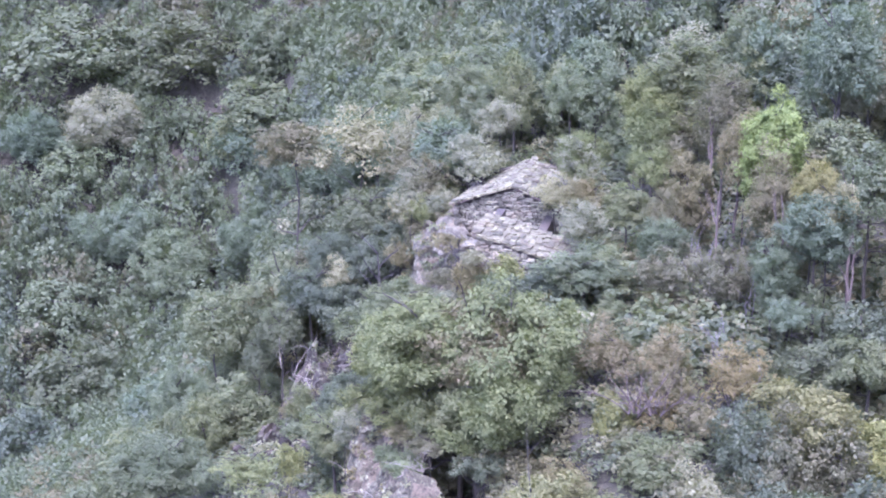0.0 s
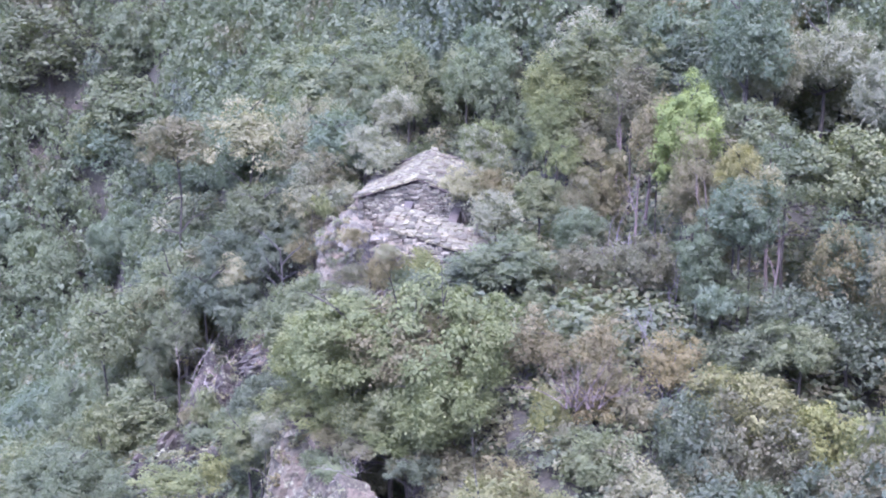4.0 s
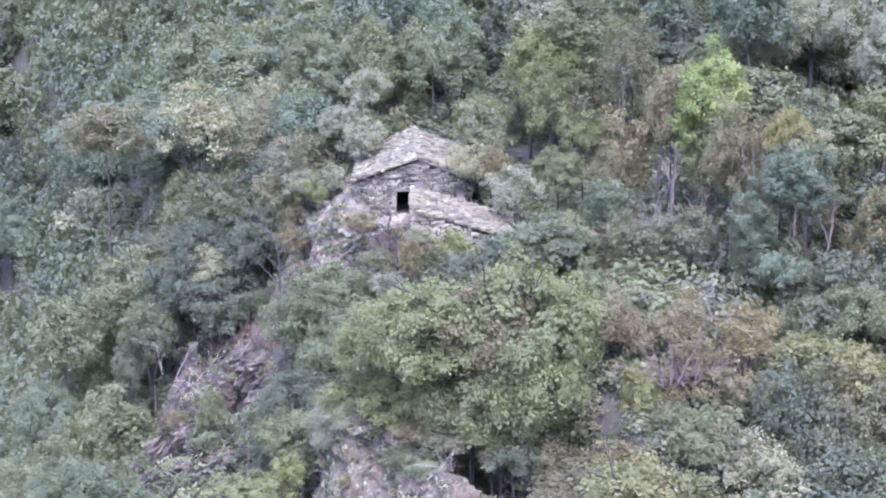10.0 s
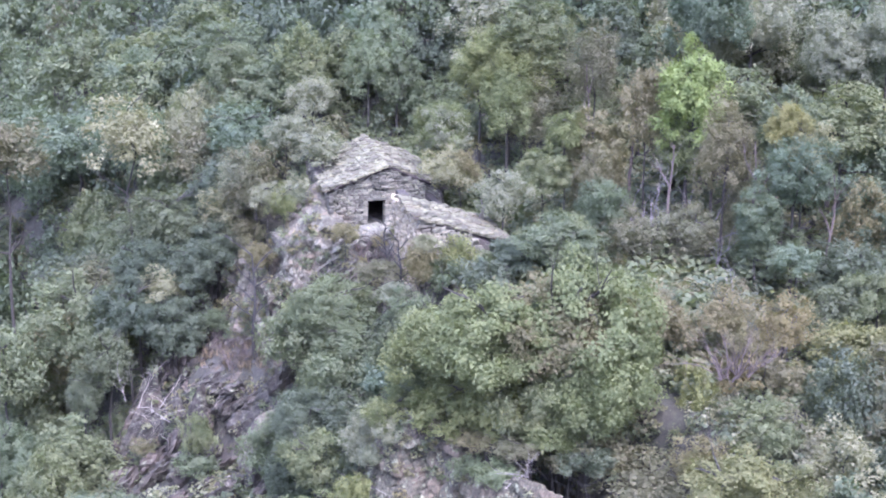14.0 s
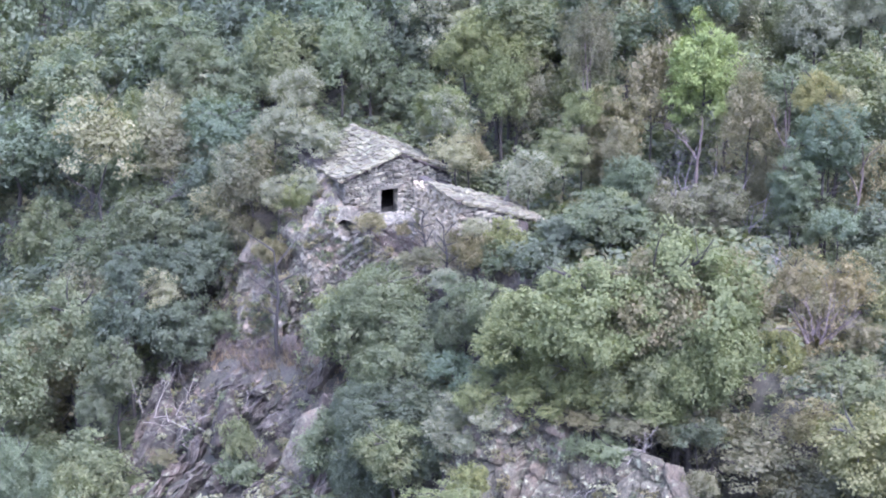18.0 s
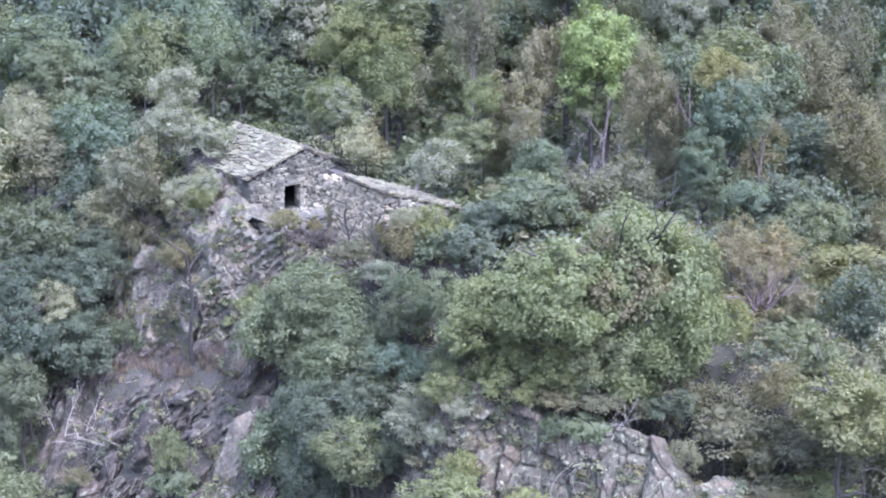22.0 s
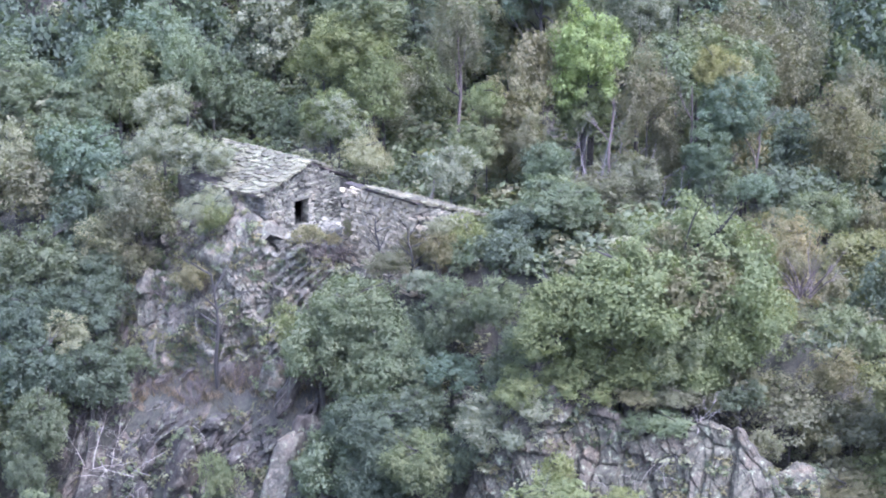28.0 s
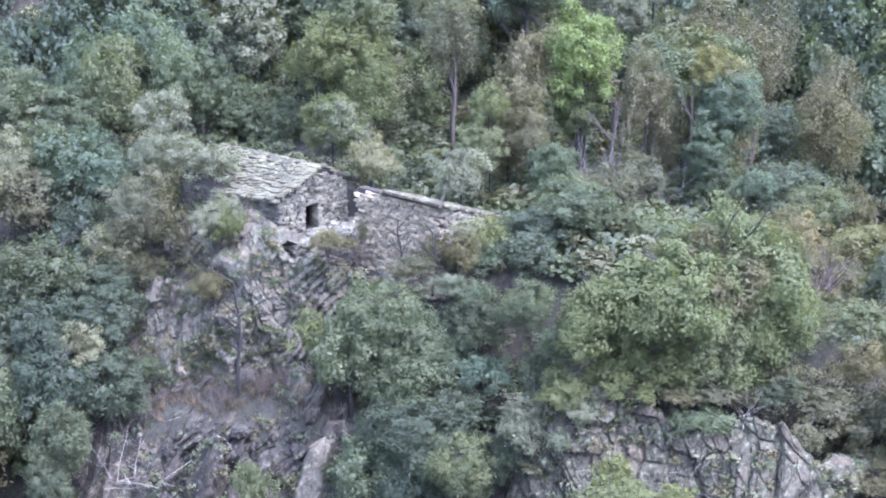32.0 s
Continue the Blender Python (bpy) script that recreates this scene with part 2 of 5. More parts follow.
gx, gy = axis(116, 1500, 0.8), axis(76, 1500, 0.8)
gv = [(x, y, max(ground_height(x, y), -220)) for y in gy for x in gx]
gw = len(gx)
gf = [(j * gw + i, j * gw + i + 1, (j + 1) * gw + i + 1, (j + 1) * gw + i) for j in range(len(gy) - 1) for i in range(gw - 1)]
ground = new("ground", mesh_of("ground", gv, gf, GROUND))
tagged(ground, "steep brown forest floor with moss and litter", "ground", kind="structure")
for poly in ground.data.polygons:
    poly.use_smooth = True


# ---- rock outcrops ----
ROCKS = []


def joints(q):
    """How far the rock stands proud at q: slabs and blocks stepped along slanting joints at three sizes, cracks between them, and grain."""
    w = q + 0.22 * noise.noise_vector(q * 0.8)
    a, b, c = w.dot(Vector((0.78, -0.32, -0.5))), w.dot(Vector((0.38, 0.9, 0.2))), w.dot(Vector((0.45, -0.2, 0.87)))
    total = 0.0
    for k, amount in ((0.75, 0.75), (1.9, 0.42), (4.3, 0.2)):
        fa = a * k * 1.5
        ia = math.floor(fa)
        fb, fc = b * k * 0.8 + 0.37 * ia, c * k * 0.62 + 0.43 * ia
        ib, ic = math.floor(fb), math.floor(fc)
        total += amount * noise.cell(Vector((ia + 0.5, ib + 0.5, ic + 0.5)))
        gap = min(fa - ia, (fb - ib) * 1.4, (fc - ic) * 1.8)
        total -= amount * 0.5 * max(0.0, 1 - gap * 9)
    return total + 0.5 * noise.noise(q * 0.35) + 0.09 * noise.noise(q * 5)


def rock(name, at, size, turn, seed, label, tilt=(0, 0), level=5, rough=0.3, planes=13, material=None, taper=0.0):
    """A jointed block of schist: planes of cleavage cut it, then it is weathered into ledges and cracks."""
    r = random.Random(seed)
    cuts = []
    for i in range(planes):
        n = Vector((r.gauss(0, 1), r.gauss(0, 1), r.gauss(0, 0.8))).normalized()
        cuts.append((n, r.uniform(0.6, 0.95)))
    bm = bmesh.new()
    bmesh.ops.create_icosphere(bm, subdivisions=level, radius=1)
    off = Vector((seed * 13.7, seed * 5.1, seed * 9.3))
    for v in bm.verts:
        d = v.co.normalized()
        reach = min(h / max(d.dot(n), 0.05) for n, h in cuts)
        q = Vector((d.x * size[0], d.y * size[1], d.z * size[2])) * min(reach * 1.18, 1.3)
        narrow = 1 - taper * min(max(0.5 + 0.5 * q.z / size[2], 0), 1)
        q.x, q.y = q.x * narrow, q.y * narrow
        v.co = q + d * joints(q + off) * rough
    me = bpy.data.meshes.new(name)
    bm.to_mesh(me)
    bm.free()
    me.materials.append(material or ROCK)
    ob = new(name, me)
    ob.matrix_basis = pose(*at, tilt[0], tilt[1], turn)
    ROCKS.append(ob)
    return tagged(ob, label, "rock")


def facets(u, v, seed, amount, tilt, crack):
    """Planes of split rock over a face: each cell of a slanting, uneven net stands proud by its own amount and leans its own way, with a crack round it. u, v: arrays in cells."""
    r = np.random.RandomState(seed)
    side = 97
    px, py, rise, lean_u, lean_v = r.rand(5, side, side)
    iu, iv = np.floor(u).astype(int), np.floor(v).astype(int)
    best, second, height = np.full(u.shape, 9.0), np.full(u.shape, 9.0), np.zeros(u.shape)
    for du in (-1, 0, 1):
        for dv in (-1, 0, 1):
            a, b = (iu + du) % side, (iv + dv) % side
            x, y = iu + du + 0.15 + 0.7 * px[a, b] - u, iv + dv + 0.15 + 0.7 * py[a, b] - v
            d = np.hypot(x, y)
            h = amount * (rise[a, b] - 0.5) + tilt * ((lean_u[a, b] - 0.5) * x + (lean_v[a, b] - 0.4) * y)
            second = np.where(d < best, best, np.minimum(second, d))
            height, best = np.where(d < best, h, height), np.minimum(best, d)
    return height - crack * np.clip(1 - (second - best) * 7, 0, 1)


def profile(points):
    """A height along a cliff's edge, through points (share of the length, height)."""
    xs, zs = zip(*points)
    return lambda s: float(np.interp(s, xs, zs)) + 0.5 * noise.noise(Vector((s * 17, zs[0], 0))) + 0.3 * noise.noise(Vector((s * 46, 5, zs[0])))


def cliff_face(a, b, out, top_at, bottom, start, reach, seed, label, material=None, cell=0.13, bold=1.0, grain=1.0, ribs=0.0):
    """A rock face along the edge from a to b: a sheet of slanting slabs, ledges and cracks, closed into the hill behind."""
    a, b, out = Vector(a), Vector(b), Vector(out).normalized()
    length = (b - a).length
    cols = int(length / cell)
    rows = int((top_at(0.4) - bottom) / cell)
    s, h = np.meshgrid(np.arange(cols + 1) / cols, np.arange(rows + 1) / rows)
    tops = np.array([top_at(i / cols) for i in range(cols + 1)])
    z = tops[None] + (bottom - tops[None]) * h
    along = s * length
    warp = np.array([noise.noise(Vector((x * 0.3, y * 0.3, seed))) for x, y in zip(along.ravel(), z.ravel())]).reshape(z.shape)
    u, v = (along + 0.42 * z + 0.9 * warp) / grain, (z - 0.1 * along + 0.6 * warp) / grain
    g = facets(u / 2.1, v / 3.3, seed + 1, 1.3 * bold, 1.0 * bold, 0.4 * bold) + facets(u / 0.85, v / 1.5, seed + 2, 0.45, 0.5, 0.22) + facets(u / 0.36, v / 0.75, seed + 3, 0.2, 0.22, 0.12) + facets(u / 0.15, v / 0.27, seed + 5, 0.06, 0.09, 0.04) + 0.5 * warp
    slant = (along - 0.9 * z + 0.5 * warp) / 0.55
    g += ribs * (np.abs(slant % 1 - 0.5) * 2) ** 1.5 * (0.6 + 0.8 * np.abs(warp)) * np.exp(-((s - 0.42) / 0.2) ** 2)
    g *= np.minimum(1, 5 * h + 0.5)
    push = start + reach * h ** 0.75 + g
    px, py = a.x + (b.x - a.x) * s + out.x * push, a.y + (b.y - a.y) * s + out.y * push
    vs = list(zip(px.ravel().tolist(), py.ravel().tolist(), (z + 0.25 * warp).ravel().tolist()))
    fs = []
    for j in range(rows):
        for i in range(cols):
            k = j * (cols + 1) + i
            fs.append((k, k + cols + 1, k + cols + 2, k + 1))
    n0, back = len(vs), Vector((-out.x, -out.y, 0)) * 1.4
    vs += [tuple(Vector(vs[k]) + back - Vector((0, 0, 0.7))) for k in range(cols + 1)]
    for i in range(cols):
        fs.append((i, i + 1, n0 + i + 1, n0 + i))
    ROCKS.append(tagged(new("cliff", mesh_of("cliff", vs, fs, material or ROCK)), label, "cliff", kind="structure"))


cliff_face((-9.3, 11.5), (-7.3, 1.0), (-0.97, -0.2), profile([(0, -0.8), (0.3, 1.2), (0.6, 1.3), (0.85, 0.9), (1, 0.1)]), -6.4, -2.0, 3.2, 0, "pale lichened rock face under the hut's side wall", PALE_ROCK, 0.07, 0.5)
cliff_face((-8.0, 2.4), (2.2, -4.6), (-0.58, -0.81), profile([(0, 0.4), (0.14, 0.3), (0.3, -1.0), (0.55, -1.3), (1, -3)]), -7.6, -0.6, 1.8, 10, "steep streaked rock face under the doorway terrace", PALE_ROCK, 0.06, 0.35, 1.0, 0.5)
cliff_face((-14.5, 9.5), (5.5, -10.0), (-0.72, -0.69), profile([(0, -7.5), (0.2, -5.0), (0.5, -5.2), (0.8, -6), (1, -7.5)]), -10.2, -0.8, 4.0, 20, "middle tier of broken dark rock with ledges")
cliff_face((-16.3, 7.1), (1.5, -12.8), (-0.72, -0.69), profile([(0, -12.5), (0.2, -9.0), (0.3, -8.3), (0.42, -7.8), (0.52, -7.5), (0.6, -8.0), (0.75, -8.8), (1, -10.0)]), -14.5, 0.55, 3.3, 24, "dark layered rock step with dead branches", LAYERED, 0.075, 0.55, 0.8, 0.4)
cliff_face((-20.0, 7.0), (3.0, -17.0), (-0.72, -0.69), profile([(0, -14.6), (0.36, -9.9), (0.5, -10.4), (0.7, -9.4), (1, -10.4)]), -17.0, -1.2, 2.4, 4, "lower broken rock face with brush and ledges")
cliff_face((-0.6, -14.2), (11.0, -26.6), (-0.74, -0.67), profile([(0, -7.5), (0.08, -4.6), (0.18, -3.3), (0.32, -3.2), (0.42, -4.0), (0.5, -5.0), (0.6, -4.6), (0.68, -3.4), (0.8, -4.8), (1, -9.0)]), -13.0, 0.15, 2.4, 30, "pale grey jointed cliff with lichen above the valley", TAN_ROCK, 0.07, 0.75, 1.5)
cliff_face((-12.3, 8.3), (-8.0, 1.4), (-0.72, -0.69), profile([(0, -4.4), (0.3, -2.9), (0.6, -3.1), (1, -3.8)]), -9.0, -0.8, 2.6, 40, "pale broken ledges on the crag's shoulder", PALE_ROCK, 0.08, 0.45)
rock("rock_slab", (-7.2, 2.9, -1.9), (1.05, 0.75, 1.69), -20, 101, "smooth blue-grey upright slab under the hut", (6, 6), level=5, rough=0.08, planes=7, material=PALE_ROCK)
rock("rock_slab", (-8.2, 4.1, -2.8), (0.89, 0.71, 1.59), -35, 102, "grey cracked upright slab on the crag", (6, 10), level=5, rough=0.20, planes=12, material=TAN_ROCK)
rock("rock_slab", (-8.0, 1.9, -4.0), (1.16, 1.04, 0.75), -15, 103, "grey ledge with a dark crack at the foot of the slab", (10, -6), level=5, rough=0.20, planes=12, material=TAN_ROCK)
rock("rock_slab", (-6.6, -3.5, -7.3), (0.75, 0.6, 1.7), -10, 104, "upright pale rock block", (4, -10), level=5, rough=0.10, planes=8, material=PALE_ROCK)
rock("rock_slab", (-6.9, -0.6, -9.6), (1.33, 1.19, 0.98), -20, 105, "rust-brown stained rock ledge", (0, 30), level=5, rough=0.14, planes=9)
rock("rock_slab", (-7.5, -6.1, -11.1), (1.21, 0.97, 2.54), -15, 106, "pale ribbed leaning slab with black streaks", (6, 22), level=5, rough=0.10, planes=8, material=PALE_ROCK)
rock("rock_slab", (-11.8, -2.9, -10.2), (0.73, 0.65, 1.85), -15, 107, "dark jointed rock column", (4, 10), level=5, rough=0.16, planes=10)
rock("rock_spike", (-16.9, 1.5, -13.1), (1.00, 0.89, 2.71), 10, 108, "grey leaning foot of a pointed rock rib", (0, 18), level=6, rough=0.16, planes=10, material=LAYERED, taper=0.5)
rock("rock_slab", (-14.0, -0.1, -11.8), (0.75, 0.67, 1.45), -10, 109, "grey broken rock beside the pointed rib", (0, 8), level=5, rough=0.16, planes=10, material=LAYERED, taper=0.4)
rock("rock_outcrop", (11.0, -24.0, -7.1), (1.04, 0.93, 0.81), 60, 110, "small grey rock knob among shrubs", (0, 6), level=5, rough=0.14, planes=10, material=TAN_ROCK)
rock("rock_spike", (-15.9, 0.9, -14.2), (2.9, 1.8, 4.1), 10, 108, "grey pointed rock rib with dead branches", (0, 6), level=6, rough=0.12, planes=5, material=LAYERED, taper=0.78)


def boulder_mesh(seed):
    r = random.Random(seed)
    cuts = [(Vector((r.gauss(0, 1), r.gauss(0, 1), r.gauss(0, 1))).normalized(), r.uniform(0.55, 0.9)) for _ in range(10)]
    bm = bmesh.new()
    bmesh.ops.create_icosphere(bm, subdivisions=4, radius=1)
    for v in bm.verts:
        d = v.co.normalized()
        v.co = d * (min(min(h / max(d.dot(n), 0.05) for n, h in cuts), 1.2) + 0.2 * joints(d * 1.3 + Vector((seed * 7, 0, 0))))
    me = bpy.data.meshes.new("boulder")
    bm.to_mesh(me)
    bm.free()
    me.materials.append(ROCK)
    return me


BOULDERS = [boulder_mesh(i) for i in range(7)]
rb = random.Random(77)
for k in range(230):
    x, y = rb.uniform(-17, -3.5), rb.uniform(-11, 5)
    if (x + 6.5) * -0.72 + (y - 1.0) * -0.69 < 0.9:
        continue
    w = rb.choice((0.25, 0.35, 0.45, 0.6, 0.9)) * rb.uniform(0.8, 1.2)
    ob = tagged(new("boulder", BOULDERS[k % 7]), "broken slab-sided boulder on the rocky slope", "rock", "boulders below the cliff")
    ob.matrix_basis = pose(x, y, ground_height(x, y) + w * 0.25, rb.uniform(-10, 25), rb.uniform(10, 45), rb.uniform(-50, 10)) @ Matrix.Diagonal((w * rb.uniform(0.3, 0.6), w, w * rb.uniform(0.7, 1.6), 1))

# ---- the hut ----
HUT = Matrix.Translation((-1.9, 3.6, 0)) @ Euler((0, 0, math.atan2(0.33, 0.944))).to_matrix().to_4x4()


def stone_mesh(name, seed, material):
    """A rough flat stone of unit size."""
    r = random.Random(seed)
    bm = bmesh.new()
    bmesh.ops.create_cube(bm, size=1)
    bmesh.ops.bevel(bm, geom=bm.edges[:], offset=0.14, segments=1, affect="EDGES")
    for v in bm.verts:
        v.co += Vector((r.uniform(-1, 1), r.uniform(-1, 1), r.uniform(-1, 1))) * 0.09
    me = bpy.data.meshes.new(name)
    bm.to_mesh(me)
    bm.free()
    me.materials.append(material)
    return me


def slab_mesh(name, seed):
    """A split roof slab with a broken outline, unit size, lying in its plane."""
    r = random.Random(seed)
    k = 9
    ring = []
    for i in range(k):
        a = 2 * math.pi * i / k
        c, s = math.cos(a), math.sin(a)
        q = 0.52 / max(abs(c), abs(s)) * r.uniform(0.82, 1.05)
        ring.append((c * q, s * q))
    vs = [(x, y, 0.5 + r.uniform(-0.2, 0.2)) for x, y in ring] + [(x * 1.04, y * 1.04, -0.5) for x, y in ring]
    fs = [tuple(range(k)), tuple(range(2 * k - 1, k - 1, -1))] + [(k + i, k + (i + 1) % k, (i + 1) % k, i) for i in range(k)]
    return mesh_of(name, vs, fs, SLATE)


STONES = [stone_mesh("wall_stone", i, STONE) for i in range(10)]
WARMS = [stone_mesh("wall_stone_warm", i + 50, WARM) for i in range(10)]
SLABS = [slab_mesh("roof_slab", i) for i in range(14)]
rng = random.Random(7)


def lay_wall(parent, a, b, base, top, outward, holes=(), kinds=STONES, name="stone", joined=False):
    """Dry stone courses on the outer face of the wall from a to b; base and top are functions of the length along it."""
    a, b = Vector((*a, 0)), Vector((*b, 0))
    length, way = (b - a).length, (b - a).normalized()
    face = Matrix((way, Vector((*outward, 0)), Vector((0, 0, 1)))).transposed().to_4x4()
    lo = min(base(s) for s in np.linspace(0, length, 9))
    hi = max(top(s) for s in np.linspace(0, length, 9))
    z, vs, fs = lo, [], []
    while z < hi:
        h, s = rng.uniform(0.1, 0.28), -rng.uniform(0, 0.3)
        while s < length:
            w = rng.uniform(0.16, 0.62)
            mid, zc = s + w / 2, z + h / 2
            s += w
            if zc < base(mid) or zc > top(mid) - 0.04 or not 0 < mid < length:
                continue
            if any(x0 - w * 0.3 < mid < x1 + w * 0.3 and z0 < zc < z1 for x0, x1, z0, z1 in holes):
                continue
            at = a + way * mid + Vector((*outward, 0)) * rng.uniform(-0.09, 0.07) + Vector((0, 0, zc))
            m = Matrix.Translation(at) @ face @ Matrix.Rotation(rng.uniform(-0.16, 0.16), 4, "Y") @ Matrix.Rotation(rng.uniform(-0.15, 0.15), 4, "Z") @ Matrix.Diagonal((w * rng.uniform(0.84, 0.98), 0.3, h * rng.uniform(0.8, 1.0), 1))
            me = rng.choice(kinds)
            if joined:
                i0 = len(vs)
                vs += [m @ v.co for v in me.vertices]
                fs += [tuple(i0 + i for i in p.vertices) for p in me.polygons]
            else:
                part(name, me, None, parent).matrix_basis = m
        z += h
    if joined:
        tagged(part("stonework", mesh_of("stonework", vs, fs, kinds[0].materials[0]), None, parent), kind="stuff")


def prism(outline, thick_from, thick_to, material, name="core"):
    """A wall body: outline points (s, z) in a vertical plane, thickened along y."""
    k = len(outline)
    vs = [(s, thick_from, z) for s, z in outline] + [(s, thick_to, z) for s, z in outline]
    fs = [tuple(range(k)), tuple(range(2 * k - 1, k - 1, -1))] + [(k + i, k + (i + 1) % k, (i + 1) % k, i) for i in range(k)]
    bm = bmesh.new()
    made = [bm.verts.new(v) for v in vs]
    for f in fs:
        bm.faces.new([made[i] for i in f])
    bmesh.ops.recalc_face_normals(bm, faces=bm.faces)
    me = bpy.data.meshes.new(name)
    bm.to_mesh(me)
    bm.free()
    me.materials.append(material)
    return me


RIDGE, EAVE_L, EAVE_R, DEEP, TOP = 3.0, 1.85, 1.45, 7.9, 0.4
hut = thing("stone_hut", "ruined dry-stone mountain hut with a schist slab roof", "hut", at=HUT)


def gable_top(s):
    u = s - 3.15
    return RIDGE - 0.14 - (RIDGE - EAVE_L) * max(0, TOP - u) / 3.8 - (RIDGE - EAVE_R) * max(0, u - TOP) / 3.2


# front gable, set a little askew, with its small doorway
D0, D1, DZ0, DZ1 = -0.95, 0.12, -0.5, 1.04
SILL_L, SILL_R = gable_top(0.0), gable_top(6.65)
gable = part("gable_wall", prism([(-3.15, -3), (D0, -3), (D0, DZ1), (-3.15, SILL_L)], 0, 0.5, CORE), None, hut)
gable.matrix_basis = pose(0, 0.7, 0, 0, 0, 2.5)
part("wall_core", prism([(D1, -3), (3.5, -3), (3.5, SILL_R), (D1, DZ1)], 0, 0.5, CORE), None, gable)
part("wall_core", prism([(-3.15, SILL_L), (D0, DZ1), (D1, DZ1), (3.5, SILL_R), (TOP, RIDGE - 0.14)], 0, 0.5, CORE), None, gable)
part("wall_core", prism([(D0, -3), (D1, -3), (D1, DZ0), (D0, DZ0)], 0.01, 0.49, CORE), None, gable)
lay_wall(gable, (-3.15, -0.05), (3.5, -0.05), lambda s: -1.9, gable_top, (0, -1), [(3.15 + D0, 3.15 + D1, DZ0, DZ1)])
part("lintel", stone_mesh("lintel", 91, STONE), None, gable).matrix_basis = pose(-0.42, -0.06, 1.13) @ Matrix.Diagonal((1.55, 0.42, 0.17, 1))
for side_x in (D0 - 0.1, D1 + 0.1):
    for k in range(5):
        part("jamb_stone", rng.choice(STONES), None, gable).matrix_basis = pose(side_x, 0.06, DZ0 + 0.16 + 0.31 * k, 0, 0, rng.uniform(-4, 4)) @ Matrix.Diagonal((0.26, 0.55, 0.3, 1))
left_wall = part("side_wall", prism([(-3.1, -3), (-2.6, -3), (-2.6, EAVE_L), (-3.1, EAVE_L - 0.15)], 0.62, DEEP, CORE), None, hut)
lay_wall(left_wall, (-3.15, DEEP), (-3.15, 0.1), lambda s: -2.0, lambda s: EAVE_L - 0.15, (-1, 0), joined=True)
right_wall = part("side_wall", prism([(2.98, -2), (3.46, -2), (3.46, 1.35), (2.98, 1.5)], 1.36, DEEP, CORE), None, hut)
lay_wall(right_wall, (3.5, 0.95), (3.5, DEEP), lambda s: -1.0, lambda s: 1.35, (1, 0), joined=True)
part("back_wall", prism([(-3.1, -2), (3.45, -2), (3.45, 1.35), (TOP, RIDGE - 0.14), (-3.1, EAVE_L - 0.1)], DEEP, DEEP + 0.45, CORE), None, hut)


def lay_roof(parent, top_line, low_line, rows, lift=0.03):
    """Overlapping courses of slabs between an upper and a lower edge, each a pair of points."""
    (t0, t1), (b0, b1) = [[Vector(p) for p in e] for e in (top_line, low_line)]
    for r in range(rows):
        f = 1 - (r + 0.5) / rows
        p0, p1 = t0.lerp(b0, f), t1.lerp(b1, f)
        along, down = (p1 - p0), ((b0 - t0) + (b1 - t1)) / 2
        length, x = along.length, -rng.uniform(0, 0.3)
        along.normalize()
        up = along.cross(down.normalized())
        up = up if up.z > 0 else -up
        side = up.cross(along)
        while x < length:
            w = rng.choice((0.24, 0.34, 0.45, 0.55, 0.75)) * rng.uniform(0.85, 1.15)
            d = down.length / rows * rng.uniform(1.4, 2.1)
            c = p0 + along * (x + w / 2) + up * (lift + rng.uniform(0, 0.1)) + side * rng.uniform(-0.06, 0.06)
            turn = Matrix((along, side, up)).transposed().to_4x4()
            tip = Matrix.Rotation(rng.uniform(-0.05, 0.05) + (-0.2 if side.z > 0 else 0.2), 4, "X") @ Matrix.Rotation(rng.uniform(-0.05, 0.05), 4, "Y") @ Matrix.Rotation(rng.uniform(-0.2, 0.2), 4, "Z")
            part("slab", rng.choice(SLABS), None, parent).matrix_basis = Matrix.Translation(c) @ turn @ tip @ Matrix.Diagonal((w * 1.08, d, rng.uniform(0.07, 0.13), 1))
            x += w


def deck(top_line, low_line, thick=0.1):
    t0, t1, b0, b1 = [Vector(p) for p in (*top_line, *low_line)]
    vs = [t0, t1, b1, b0] + [p - Vector((0, 0, thick)) for p in (t0, t1, b1, b0)]
    return mesh_of("roof_deck", vs, [(0, 1, 2, 3), (7, 6, 5, 4), (0, 4, 5, 1), (1, 5, 6, 2), (2, 6, 7, 3), (3, 7, 4, 0)], WOOD)


R0, R1 = (0.3, 0.55, RIDGE + 0.05), (0.3, DEEP + 0.3, RIDGE - 0.08)
L0, L1 = (-3.5, 0.1, EAVE_L + 0.02), (-2.95, DEEP + 0.3, EAVE_L - 0.7)
Q0, Q1 = (3.95, 0.9, 1.42), (3.75, DEEP + 0.5, 1.42)
roof_left = part("roof_slope", deck((R0, R1), (L0, L1)), None, hut)
lay_roof(roof_left, (R0, R1), (L0, L1), 16)
roof_right = part("roof_slope", deck((R0, R1), (Q0, Q1)), None, hut)
lay_roof(roof_right, (R0, R1), (Q0, Q1), 14)

# the lean-to on the valley side
wing = thing("stone_outbuilding", "roofless-fronted stone lean-to with a sloping slab roof", "hut", at=HUT)
WZ = 2.55
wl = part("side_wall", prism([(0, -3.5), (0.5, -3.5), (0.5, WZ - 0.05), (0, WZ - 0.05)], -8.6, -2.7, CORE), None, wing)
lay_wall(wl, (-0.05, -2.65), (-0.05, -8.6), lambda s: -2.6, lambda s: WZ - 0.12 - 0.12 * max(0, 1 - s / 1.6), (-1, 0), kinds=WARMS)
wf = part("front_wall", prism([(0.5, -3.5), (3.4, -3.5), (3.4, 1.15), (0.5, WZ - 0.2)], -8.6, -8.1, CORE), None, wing)
